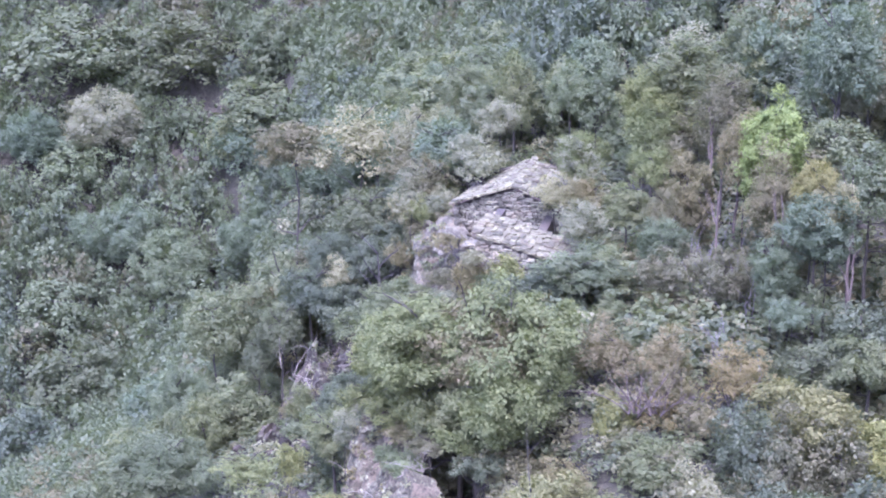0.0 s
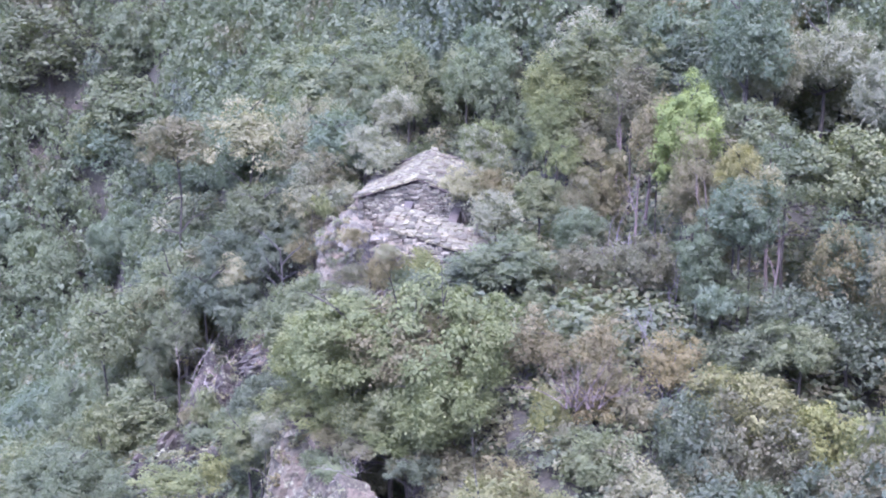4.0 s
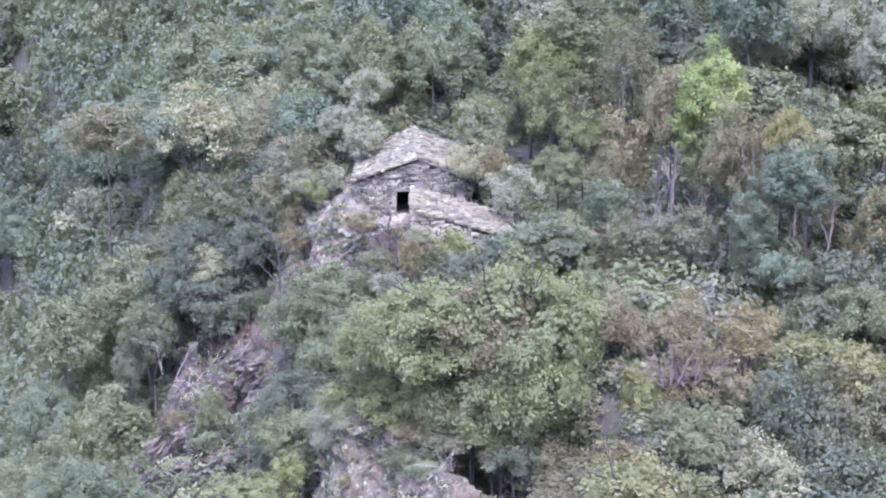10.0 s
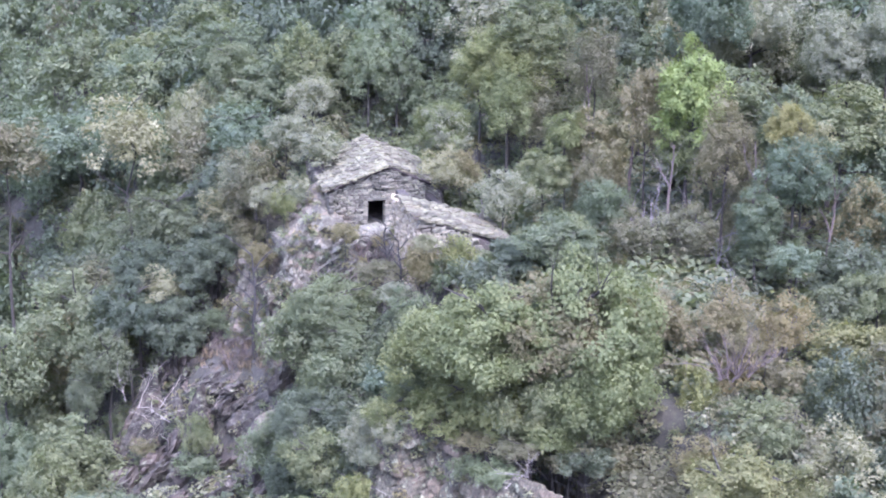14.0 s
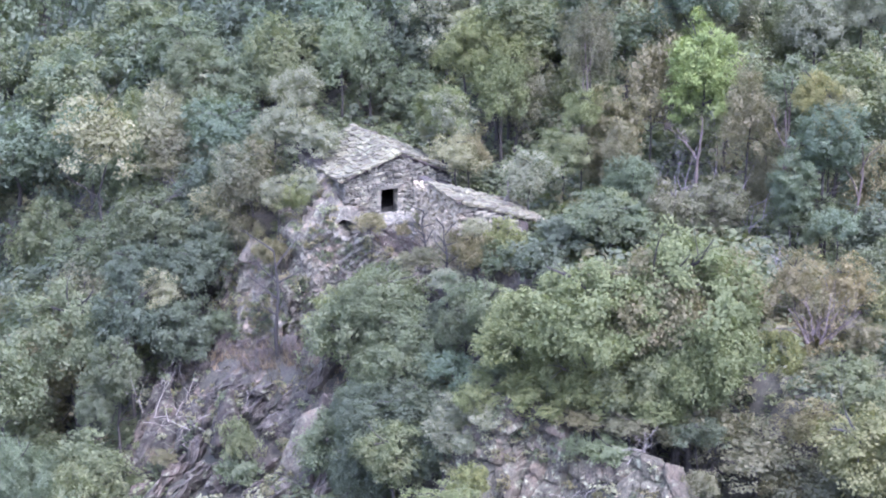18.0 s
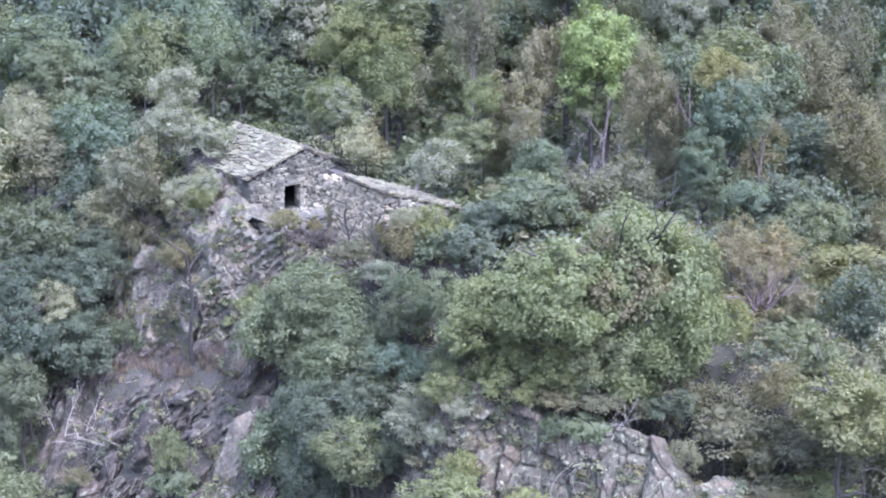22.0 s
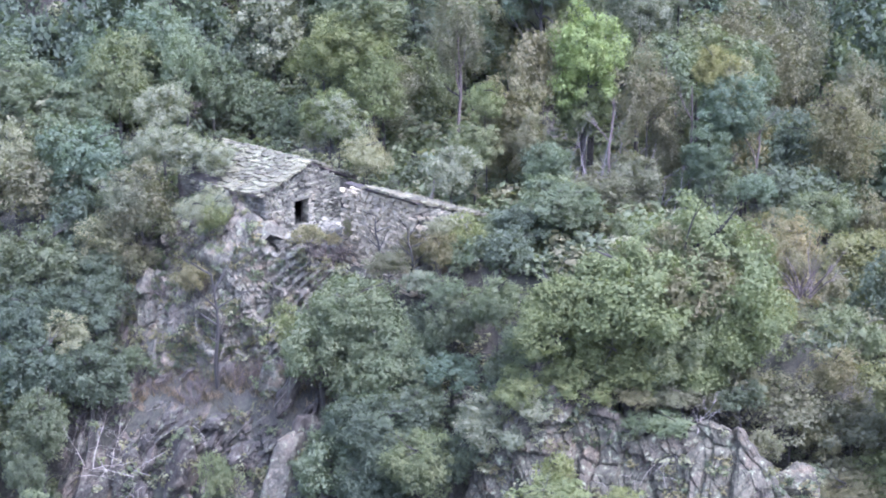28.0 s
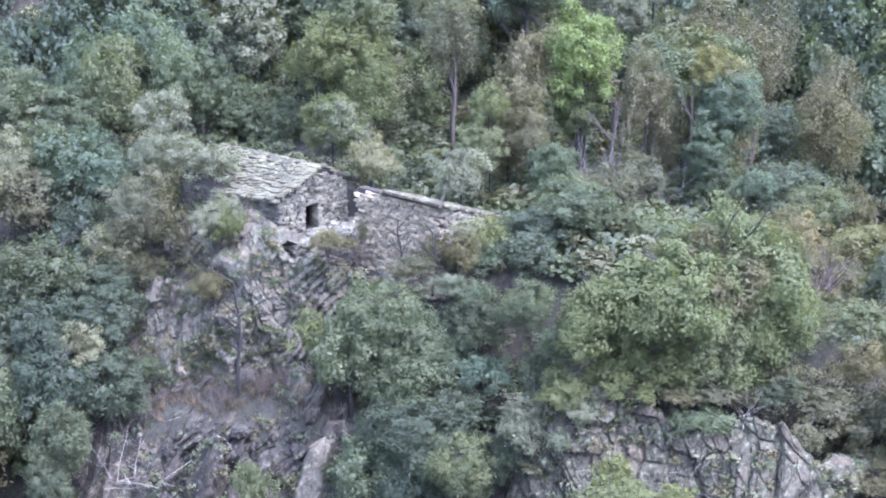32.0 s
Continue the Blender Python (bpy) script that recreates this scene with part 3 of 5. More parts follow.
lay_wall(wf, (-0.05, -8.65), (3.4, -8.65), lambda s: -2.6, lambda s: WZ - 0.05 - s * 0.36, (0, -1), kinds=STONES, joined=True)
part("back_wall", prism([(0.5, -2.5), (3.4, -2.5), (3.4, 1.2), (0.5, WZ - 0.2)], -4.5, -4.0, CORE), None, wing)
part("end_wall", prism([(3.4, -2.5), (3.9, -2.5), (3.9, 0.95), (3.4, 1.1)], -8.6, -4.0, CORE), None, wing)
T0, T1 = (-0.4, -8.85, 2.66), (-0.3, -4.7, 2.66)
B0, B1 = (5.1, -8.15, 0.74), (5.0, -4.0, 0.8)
# Added wall in the dark core colour, standing in for shade in the gap.
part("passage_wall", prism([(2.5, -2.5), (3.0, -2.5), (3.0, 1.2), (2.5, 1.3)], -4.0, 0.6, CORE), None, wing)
wing_roof = part("roof_slope", deck((T0, T1), (B0, B1), 0.06), None, wing)
lay_roof(wing_roof, (T0, T1), (B0, B1), 17)


# ---- trees ----
def leaf_cloud(seed, rx, rz, boughs, sprays, per, leaf, spread=0.27, hollow=0.62, lobed=0.35, droop=0.0, flat=0.92):
    """Leaves of a crown of radius rx and half height rz: boughs over a lobed outline, leaf sprays over the upper and outer side of each bough, gaps between them."""
    r = np.random.RandomState(seed)
    lob = r.normal(size=(7, 3))
    lob /= np.linalg.norm(lob, axis=1)[:, None]
    k = np.arange(boughs) + 0.5
    up = 1 - 1.8 * k / boughs + r.uniform(-0.1, 0.1, boughs)
    up = np.clip(up, -0.92, 1)
    turn = k * 2.39996 + r.uniform(-0.5, 0.5, boughs)
    flatway = np.sqrt(1 - up ** 2)
    d = np.stack([flatway * np.cos(turn), flatway * np.sin(turn), up], 1)
    swell = 1 - lobed + lobed * 1.5 * np.max(np.clip(d @ lob.T, 0, 1) ** 4, axis=1)
    reach = swell * (hollow + (0.94 - hollow) * r.rand(boughs))
    c = d * reach[:, None] * np.array([rx, rx, rz])
    size = spread * math.sqrt(rx * min(rx, rz)) * r.uniform(0.65, 1.35, boughs)
    sd = r.normal(size=(boughs, sprays, 3)) + d[:, None] * 0.75 + np.array([0, 0, 0.35 - 1.2 * droop])
    sd /= np.linalg.norm(sd, axis=2)[..., None]
    sc = c[:, None] + sd * size[:, None, None] * r.uniform(0.7, 1.1, (boughs, sprays))[..., None] * np.array([1, 1, flat + droop])
    grain = (size * 0.3)[:, None, None, None]
    p = sc[:, :, None] + r.normal(size=(boughs, sprays, per, 3)) * grain * np.array([1, 1, 0.85 + droop])
    tilt = r.normal(size=(boughs, sprays, 1, 3)) * 0.33
    n = sd[:, :, None] * 0.62 + np.array([0, 0, 0.5]) + tilt + r.normal(size=p.shape) * 0.26
    p, n = p.reshape(-1, 3), n.reshape(-1, 3)
    inner = r.normal(size=(len(p) // 9, 3))
    inner *= (r.uniform(0.15, 0.6, len(inner)) / np.linalg.norm(inner, axis=1))[:, None]
    p = np.concatenate([p, inner * np.array([rx, rx, rz])])
    n = np.concatenate([n, r.normal(size=inner.shape) * 0.6 + np.array([0, 0, 0.5])])
    n /= np.linalg.norm(n, axis=1)[:, None]
    a = np.cross(n, r.normal(size=p.shape))
    a /= np.linalg.norm(a, axis=1)[:, None]
    b = np.cross(n, a)
    s = leaf * r.uniform(0.55, 1.3, len(p))[:, None]
    return np.stack([p - a * s, p - b * s * 0.55 + n * s * 0.14, p + a * s, p + b * s * 0.55 + n * s * 0.14], 1).reshape(-1, 3)


def leaf_mesh(name, v):
    me = bpy.data.meshes.new(name)
    k = len(v)
    me.vertices.add(k)
    me.vertices.foreach_set("co", v.astype(np.float32).ravel())
    me.loops.add(k)
    me.loops.foreach_set("vertex_index", np.arange(k, dtype=np.int32))
    me.polygons.add(k // 4)
    me.polygons.foreach_set("loop_start", np.arange(0, k, 4, dtype=np.int32))
    me.update(calc_edges=True)
    me.materials.append(LEAF["mid"])
    return me


def tube(vs, fs, points, radii, sides=6):
    """Adds a tapered tube along points to the lists of vertices and faces."""
    i0 = len(vs)
    for k, (p, rad) in enumerate(zip(points, radii)):
        t = (points[min(k + 1, len(points) - 1)] - points[max(k - 1, 0)]).normalized()
        a = t.orthogonal().normalized()
        b = t.cross(a)
        vs += [p + (a * math.cos(g) + b * math.sin(g)) * rad for g in (2 * math.pi * i / sides for i in range(sides))]
    for k in range(len(points) - 1):
        for i in range(sides):
            j = (i + 1) % sides
            fs.append((i0 + k * sides + i, i0 + k * sides + j, i0 + (k + 1) * sides + j, i0 + (k + 1) * sides + i))


def branch(vs, fs, r, start, way, length, rad, depth, droop=0.0, fork=3, bend=0.3):
    pts, p, d = [start], start.copy(), way.normalized()
    for i in range(4):
        d = (d + Vector((r.uniform(-bend, bend), r.uniform(-bend, bend), r.uniform(-bend, bend) - droop))).normalized()
        p = p + d * length / 4
        pts.append(p.copy())
    tube(vs, fs, pts, [rad * (1 - 0.19 * i) for i in range(5)], 5 if depth else 4)
    if depth:
        for _ in range(fork):
            k = r.randint(1, 4)
            w = (d + Vector((r.uniform(-1, 1), r.uniform(-1, 1), r.uniform(-0.4, 0.8)))).normalized()
            branch(vs, fs, r, pts[k], w, length * r.uniform(0.45, 0.75), rad * (1 - 0.19 * k) * 0.6, depth - 1, droop, fork, bend)


def trunk_mesh(seed, rx, rz, drop, thick):
    r = random.Random(seed)
    vs, fs = [], []
    pts = [Vector((r.uniform(-0.15, 0.15) * i * 0.3, r.uniform(-0.15, 0.15) * i * 0.3, -rz - drop + (rz * 1.5 + drop) * i / 6)) for i in range(7)]
    tube(vs, fs, pts, [thick * (1.15 - 0.15 * i) for i in range(7)], 8)
    for i in range(9):
        k = r.randint(3, 6)
        a = r.uniform(0, 6.3)
        branch(vs, fs, r, pts[k], Vector((math.cos(a), math.sin(a), r.uniform(0.0, 0.6))), rx * r.uniform(0.55, 0.85), thick * 0.36, 1, 0, 3)
    return mesh_of("trunk", vs, fs, BARK)


FORMS = {}


def form(name, count, rx, rz, boughs, sprays, per, leaf, drop, thick, **kw):
    FORMS[name] = []
    for i in range(count):
        v = leaf_cloud(len(FORMS) * 100 + i, rx, rz, boughs, sprays, per, leaf, **kw)
        FORMS[name].append((rx, rz, drop, leaf_mesh("crown_" + name, v), trunk_mesh(len(FORMS) * 10 + i, rx, rz, drop, thick)))


form("oak", 4, 3.4, 2.6, 66, 16, 22, 0.1, 3.0, 0.22, spread=0.23)
form("round", 5, 2.0, 1.8, 42, 13, 18, 0.085, 3.0, 0.12, spread=0.26)
form("tall", 4, 1.9, 3.0, 58, 13, 18, 0.082, 4.0, 0.12, spread=0.25)
form("plume", 4, 2.0, 3.0, 66, 12, 16, 0.07, 5.0, 0.1, spread=0.23, hollow=0.35, droop=0.4)
form("thin", 5, 1.8, 1.6, 40, 11, 14, 0.072, 3.0, 0.07, spread=0.25, hollow=0.3, lobed=0.45)
form("shrub", 4, 1.3, 1.0, 28, 10, 12, 0.072, 1.0, 0.05, spread=0.3, hollow=0.35)
form("wood", 6, 2.3, 2.4, 40, 11, 12, 0.115, 5.0, 0.12, spread=0.26)
form("woodtall", 4, 2.0, 3.6, 46, 11, 12, 0.11, 6.0, 0.12, spread=0.26)

WORDS = {"deep": "dark green", "mid": "green", "leafy": "fresh green", "bright": "bright green", "yellow": "yellow-green", "pale": "pale grey-green", "olive": "olive green turning brown", "tan": "tan autumn-leaved", "rust": "rusty brown-leaved", "teal": "blue-green"}
KINDS = {"oak": "broad spreading tree with a dense leafy crown", "round": "round-crowned broadleaf tree on the slope", "tall": "tall narrow broadleaf tree on the hillside", "plume": "slender tree with hanging feathery sprays of leaves", "thin": "thin-leaved open tree with visible branches", "shrub": "low leafy shrub growing among the rocks", "wood": "broadleaf tree in the dense hillside wood", "woodtall": "tall broadleaf tree in the dense hillside wood"}
trees = []


def tree(kind, hue, x, y, z, rx, rz, variant=None):
    """A tree whose crown is centred at x, y, z with the given half width and half height."""
    forms = FORMS[kind]
    k = len(trees) if variant is None else variant
    fx, fz, drop, crown, trunk = forms[k % len(forms)]
    name = "shrub" if kind == "shrub" else "tree"
    ob = thing(name, WORDS[hue] + " " + KINDS[kind], name, "shrubs on the slope" if kind == "shrub" else "trees of the wood")
    ob.matrix_basis = pose(x, y, z, 0, 0, (k * 77) % 360) @ Matrix.Diagonal((rx / fx, rx / fx, rz / fz, 1))
    stretch = ((z - ground_height(x, y) + 0.3) / rz + 0.5) * fz / (1.5 * fz + drop)
    stretch = min(max(stretch, 0.5), 2.6)
    part("trunk", trunk, None, ob).matrix_basis = Matrix.Translation((0, 0, (1 - stretch) * 0.5 * fz)) @ Matrix.Diagonal((1, 1, stretch, 1))
    c = part("crown", crown, None, ob)
    c.material_slots[0].link = "OBJECT"
    c.material_slots[0].material = LEAF[hue]
    trees.append((x, y, z, rx, rz))
    return ob

tree("tall", "bright", 15.3, 4.0, 7.6, 2.0, 3.5)
tree("tall", "leafy", 15.4, 4.5, 4.2, 1.7, 2.3)
tree("thin", "tan", 13.0, 6.0, 6.8, 1.7, 3.3)
tree("plume", "tan", 17.1, 0.0, 5.8, 1.8, 3.0)
tree("plume", "olive", 18.3, 0.0, 2.3, 1.5, 2.6)
tree("tall", "teal", 20.7, -3.0, 5.1, 1.9, 2.5)
tree("round", "yellow", 20.0, -2.0, 7.5, 1.2, 1.2)
tree("tall", "teal", 18.7, -4.0, 2.8, 1.4, 1.9)
tree("shrub", "teal", 20.6, -6.0, 1.5, 1.3, 0.9)
tree("plume", "tan", 30.6, 8.0, 4.6, 2.7, 4.7)
tree("plume", "olive", 34.3, 10.0, 5.5, 2.3, 4.5)
tree("plume", "olive", 32.0, 14.0, 6.1, 2.3, 3.1)
tree("plume", "olive", 29.2, -2.0, 2.5, 2.4, 3.7)
tree("tall", "bright", 47.5, 14.0, 4.2, 2.6, 3.8)
tree("plume", "mid", 27.2, 16.0, 6.0, 2.7, 3.4)
tree("wood", "deep", 24.4, 18.0, 7.0, 1.5, 2.3)
tree("plume", "olive", 35.3, 4.0, 2.4, 2.3, 4.2)
tree("plume", "leafy", 4.6, 13.0, 7.8, 2.7, 2.6)
tree("plume", "olive", 5.7, 12.0, 4.8, 2.4, 2.7)
tree("plume", "leafy", 2.8, 14.0, 7.1, 2.1, 2.1)
tree("woodtall", "mid", 13.5, 17.0, 6.7, 2.2, 2.9)
tree("wood", "mid", 10.4, 16.0, 3.8, 2.0, 2.9)
tree("wood", "mid", -0.3, 19.0, 3.4, 2.2, 1.8)
tree("wood", "mid", 1.4, 17.0, 2.4, 1.8, 1.6)
tree("wood", "olive", -1.9, 20.0, 2.4, 1.6, 1.5)
tree("thin", "pale", 1.1, 7.5, 4.2, 1.7, 1.5)
tree("thin", "pale", 1.4, 4.0, 3.0, 1.5, 1.3)
tree("thin", "pale", 0.2, 9.0, 3.3, 1.0, 1.0)
tree("thin", "pale", 5.0, 0.5, 2.5, 2.0, 1.6)
tree("thin", "leafy", 8.4, 3.0, 5.7, 1.2, 1.4)
tree("tall", "mid", 7.2, 2.0, 3.5, 1.3, 1.6)
tree("tall", "olive", 10.4, 3.5, 3.8, 1.8, 2.9)
tree("round", "mid", 10.7, 0.0, 2.3, 1.6, 1.6)
tree("thin", "olive", 10.0, 1.0, 3.4, 1.3, 1.9)
tree("round", "mid", 8.6, -6.0, 1.9, 2.3, 1.2)
tree("round", "deep", 6.4, -5.5, 1.0, 1.8, 0.9)
tree("shrub", "deep", 4.9, -7.0, 0.2, 1.7, 1.2)
tree("shrub", "mid", 11.1, -8.0, 0.8, 0.9, 0.7)
tree("oak", "leafy", 10.0, -17.0, 1.1, 3.5, 2.9)
tree("oak", "leafy", 5.5, -18.0, 0.8, 3.3, 2.4)
tree("oak", "leafy", 10.3, -18.5, -1.5, 2.9, 2.4)
tree("oak", "leafy", 2.8, -16.5, -0.2, 2.5, 1.8)
tree("oak", "mid", 7.6, -18.0, -1.9, 2.4, 1.8)
tree("round", "mid", 2.6, -14.5, -2.2, 1.5, 1.2)
tree("round", "leafy", 15.3, -16.0, -2.4, 1.1, 1.7)
tree("thin", "tan", 16.5, -13.0, 0.7, 1.5, 1.4)
tree("thin", "olive", 17.3, -14.0, -0.6, 1.4, 1.4)
tree("shrub", "tan", 19.3, -14.5, -1.7, 1.2, 1.0)
tree("thin", "olive", 16.1, -17.0, -3.6, 1.7, 1.7)
tree("round", "yellow", 23.9, -12.0, -1.6, 2.6, 1.7)
tree("round", "leafy", 22.4, -13.0, -3.9, 1.8, 1.5)
tree("thin", "olive", 19.9, -18.0, -4.6, 2.4, 2.3)
tree("thin", "olive", 15.9, -22.0, -5.8, 2.4, 1.6)
tree("thin", "olive", 12.9, -21.0, -4.9, 2.4, 1.3)
tree("thin", "olive", 18.2, -22.0, -7.5, 2.2, 1.7)
tree("oak", "mid", -3.4, -6.5, -2.3, 2.7, 1.8)
tree("round", "mid", -5.1, -6.0, -4.1, 2.1, 2.1)
tree("round", "mid", -2.4, -8.0, -3.8, 1.7, 1.7)
tree("thin", "leafy", -5.9, -3.5, -3.6, 1.3, 1.2)
tree("oak", "deep", -4.0, -11.0, -6.9, 2.6, 1.8)
tree("round", "deep", -5.0, -9.0, -7.3, 1.5, 1.7)
tree("oak", "deep", -4.7, -11.5, -9.3, 2.0, 1.7)
tree("thin", "pale", 0.0, -7.0, -0.8, 1.1, 0.7)
tree("round", "deep", 0.8, -9.0, -2.6, 1.4, 1.5)
tree("shrub", "teal", 0.3, -10.0, -4.6, 1.7, 1.0)
tree("round", "mid", 1.8, -12.0, -0.9, 1.4, 1.2)
tree("thin", "pale", -0.5, -15.0, -4.9, 1.2, 0.9)
tree("round", "mid", -2.8, -13.5, -7.9, 1.6, 1.8)
tree("shrub", "deep", -1.5, -14.0, -7.6, 1.1, 1.6)
tree("thin", "olive", -1.1, -5.0, -0.3, 1.4, 0.8)
tree("shrub", "mid", 2.5, -6.0, -0.1, 1.3, 1.0)
tree("shrub", "leafy", -1.5, -24.0, -5.3, 1.7, 0.7)
tree("thin", "pale", -7.6, 13.0, 5.1, 1.8, 1.8)
tree("thin", "pale", -7.2, 10.0, 3.0, 2.0, 1.4)
tree("thin", "pale", -9.1, 11.0, 3.2, 1.5, 1.5)
tree("shrub", "pale", -6.2, 8.0, 3.0, 1.4, 0.9)
tree("thin", "pale", -11.4, 8.0, 1.5, 1.5, 1.1)
tree("round", "teal", -12.1, 13.0, 2.4, 2.6, 2.1)
tree("round", "mid", -11.3, 18.0, 4.5, 2.2, 1.7)
tree("round", "mid", -14.4, 20.0, 5.4, 1.9, 1.6)
tree("round", "pale", -16.0, 15.0, 2.4, 1.5, 2.0)
tree("round", "deep", -13.5, 10.5, -0.8, 2.1, 2.0)
tree("round", "deep", -16.0, 9.0, -2.1, 2.4, 1.9)
tree("round", "deep", -13.3, 8.0, -3.1, 1.8, 1.3)
tree("round", "deep", -17.4, 6.0, -4.3, 1.7, 1.6)
tree("thin", "pale", -15.5, 5.0, -5.1, 1.6, 1.1)
tree("round", "deep", -14.0, 6.0, -4.1, 1.9, 1.4)
tree("round", "deep", -17.5, 4.0, -6.6, 2.0, 1.9)
tree("round", "deep", -14.7, 4.0, -7.3, 2.2, 1.9)
tree("round", "deep", -19.2, 0.0, -10.3, 1.2, 1.4)
tree("round", "deep", -18.0, 1.0, -8.6, 1.8, 1.7)
tree("thin", "pale", -4.2, 24.0, 6.2, 1.4, 2.2)
tree("woodtall", "deep", -10.1, 30.0, 6.4, 3.5, 1.9)
tree("woodtall", "deep", -6.0, 30.0, 5.4, 2.3, 2.3)
tree("woodtall", "deep", 4.0, 34.0, 4.6, 2.0, 2.5)
tree("wood", "mid", 2.4, 38.0, 3.6, 2.1, 2.5)
tree("shrub", "mid", -10.8, -6.5, -9.7, 1.0, 1.4)
tree("shrub", "mid", -10.8, -7.0, -11.2, 1.4, 0.9)
tree("thin", "leafy", 3.0, -5.0, 0.3, 1.5, 1.6)
tree("round", "mid", 5.3, -4.5, -0.4, 1.5, 1.4)
tree("shrub", "olive", -15.3, -2.0, -12.6, 0.8, 0.4)
tree("shrub", "olive", 9.4, -19.5, -4.3, 1.3, 0.6)
tree("round", "leafy", 16.7, -23.0, -8.0, 1.9, 1.2)
tree("round", "olive", 14.3, -23.5, -8.2, 1.9, 0.8)
tree("thin", "pale", -8.7, 3.2, 1.3, 1.1, 0.9)
tree("wood", "mid", -23.9, 34.1, 2.1, 3.3, 2.9)
tree("wood", "mid", -18.0, 29.5, 4.0, 3.2, 2.4)
tree("oak", "teal", -21.4, 21.2, -0.3, 3.0, 2.6)
tree("wood", "pale", -16.2, 20.4, 2.4, 1.7, 1.7)
tree("wood", "mid", -24.3, 20.9, -6.2, 2.3, 2.3)
tree("oak", "mid", -19.5, 15.5, -5.9, 3.3, 2.2)
tree("oak", "teal", -31.4, 30.1, -3.9, 4.0, 3.3)
tree("oak", "teal", -22.9, 30.7, 1.5, 3.4, 2.6)
tree("wood", "mid", -30.6, 40.6, 1.0, 3.7, 2.3)
tree("wood", "mid", -18.2, 33.0, 5.1, 3.4, 2.6)
tree("wood", "deep", -35.5, 31.2, -11.7, 3.6, 3.2)
tree("oak", "mid", -20.8, 6.0, -8.1, 3.2, 2.9)
tree("wood", "mid", -24.6, 2.0, -9.8, 2.5, 2.8)
tree("oak", "teal", -23.1, -4.0, -12.7, 2.0, 2.0)
tree("wood", "deep", -17.9, 10.0, -4.7, 2.6, 2.2)
tree("oak", "teal", -39.2, 37.2, -7.4, 4.9, 3.4)
tree("wood", "teal", -27.2, 26.9, -2.1, 3.1, 2.6)
tree("wood", "pale", -39.2, 35.7, -12.0, 3.4, 2.5)
tree("wood", "mid", -22.3, 28.9, 1.4, 3.5, 2.6)
tree("thin", "olive", -14.9, 14.0, 0.7, 2.7, 2.3)
tree("wood", "deep", -22.7, 14.8, -8.8, 3.7, 2.8)
tree("wood", "mid", -24.1, 4.1, -14.7, 2.7, 2.3)
tree("oak", "pale", -76.9, 49.1, -10.1, 5.3, 3.7)
tree("oak", "teal", -68.7, 40.8, -19.5, 4.2, 3.6)
tree("oak", "teal", -62.0, 41.6, -21.8, 4.4, 3.5)
tree("oak", "teal", -51.7, 41.7, -17.3, 3.4, 2.5)
tree("oak", "teal", -81.9, 43.1, -11.3, 3.7, 3.1)
tree("wood", "mid", -60.9, 56.4, -7.9, 5.5, 2.7)
tree("wood", "mid", -67.3, 29.6, -24.5, 4.6, 3.4)
tree("wood", "deep", -60.0, 24.5, -28.5, 4.9, 3.8)
tree("oak", "teal", -36.7, 10.6, -21.7, 4.4, 2.8)
tree("wood", "deep", -56.3, 14.4, -30.9, 4.2, 3.7)
tree("wood", "mid", -84.7, 52.0, -3.8, 7.1, 4.5)
tree("wood", "deep", -73.3, 59.6, -4.1, 6.4, 4.5)
tree("wood", "olive", -21.3, 7.0, -9.8, 3.3, 2.9)
tree("wood", "olive", -20.6, 9.0, -6.8, 2.5, 1.6)
tree("wood", "mid", -25.3, 6.0, -12.8, 2.5, 2.5)
tree("oak", "mid", -13.4, -17.3, -10.5, 3.0, 1.7)
tree("thin", "pale", -19.8, 14.0, 1.9, 3.1, 2.5)
tree("thin", "olive", -30.4, 20.0, -1.0, 3.2, 2.7)
tree("thin", "tan", 13.7, -13.5, 0.4, 1.9, 1.6)
tree("thin", "tan", 19.6, -11.0, -0.5, 1.7, 1.7)
tree("thin", "tan", 16.7, -14.0, -1.7, 1.9, 1.4)
tree("round", "leafy", 26.9, -9.0, -4.8, 2.7, 2.7)
tree("thin", "leafy", 29.3, -9.0, -3.9, 2.0, 2.0)
tree("wood", "olive", 29.9, -4.0, -2.1, 1.5, 1.8)
tree("round", "mid", 21.5, -12.0, -3.7, 2.5, 1.9)
tree("round", "mid", 18.2, -18.0, -3.0, 1.8, 1.3)
tree("thin", "leafy", 22.7, -10.0, -4.1, 2.3, 2.0)
tree("round", "mid", 19.9, -14.0, -5.3, 1.9, 1.4)
tree("oak", "pale", 17.6, 14.0, 9.5, 2.4, 2.1)
tree("oak", "pale", 19.7, 18.0, 9.6, 2.9, 2.2)
tree("oak", "pale", 24.7, 14.0, 8.9, 2.4, 2.1)
tree("oak", "pale", 27.6, 14.0, 9.8, 2.1, 2.1)
tree("woodtall", "mid", 5.6, 14.0, 9.5, 2.5, 2.5)
tree("plume", "olive", 9.9, 10.0, 8.1, 1.9, 3.1)
tree("plume", "leafy", 4.7, 11.0, 5.8, 2.1, 2.8)
tree("wood", "mid", 24.2, 6.0, 6.0, 2.9, 2.2)
tree("wood", "mid", 27.4, 6.0, 4.6, 2.6, 2.6)
tree("wood", "deep", 23.7, -4.0, -0.0, 2.4, 1.8)
tree("wood", "deep", 22.0, -7.0, -1.3, 2.0, 1.7)
tree("round", "leafy", 0.9, 8.0, 4.4, 1.6, 1.6)
tree("thin", "olive", 2.3, 6.0, 2.6, 1.4, 1.7)
tree("round", "mid", 8.8, -5.0, 1.6, 1.8, 1.4)
tree("oak", "teal", 16.5, 12.0, 11.7, 2.8, 2.8)
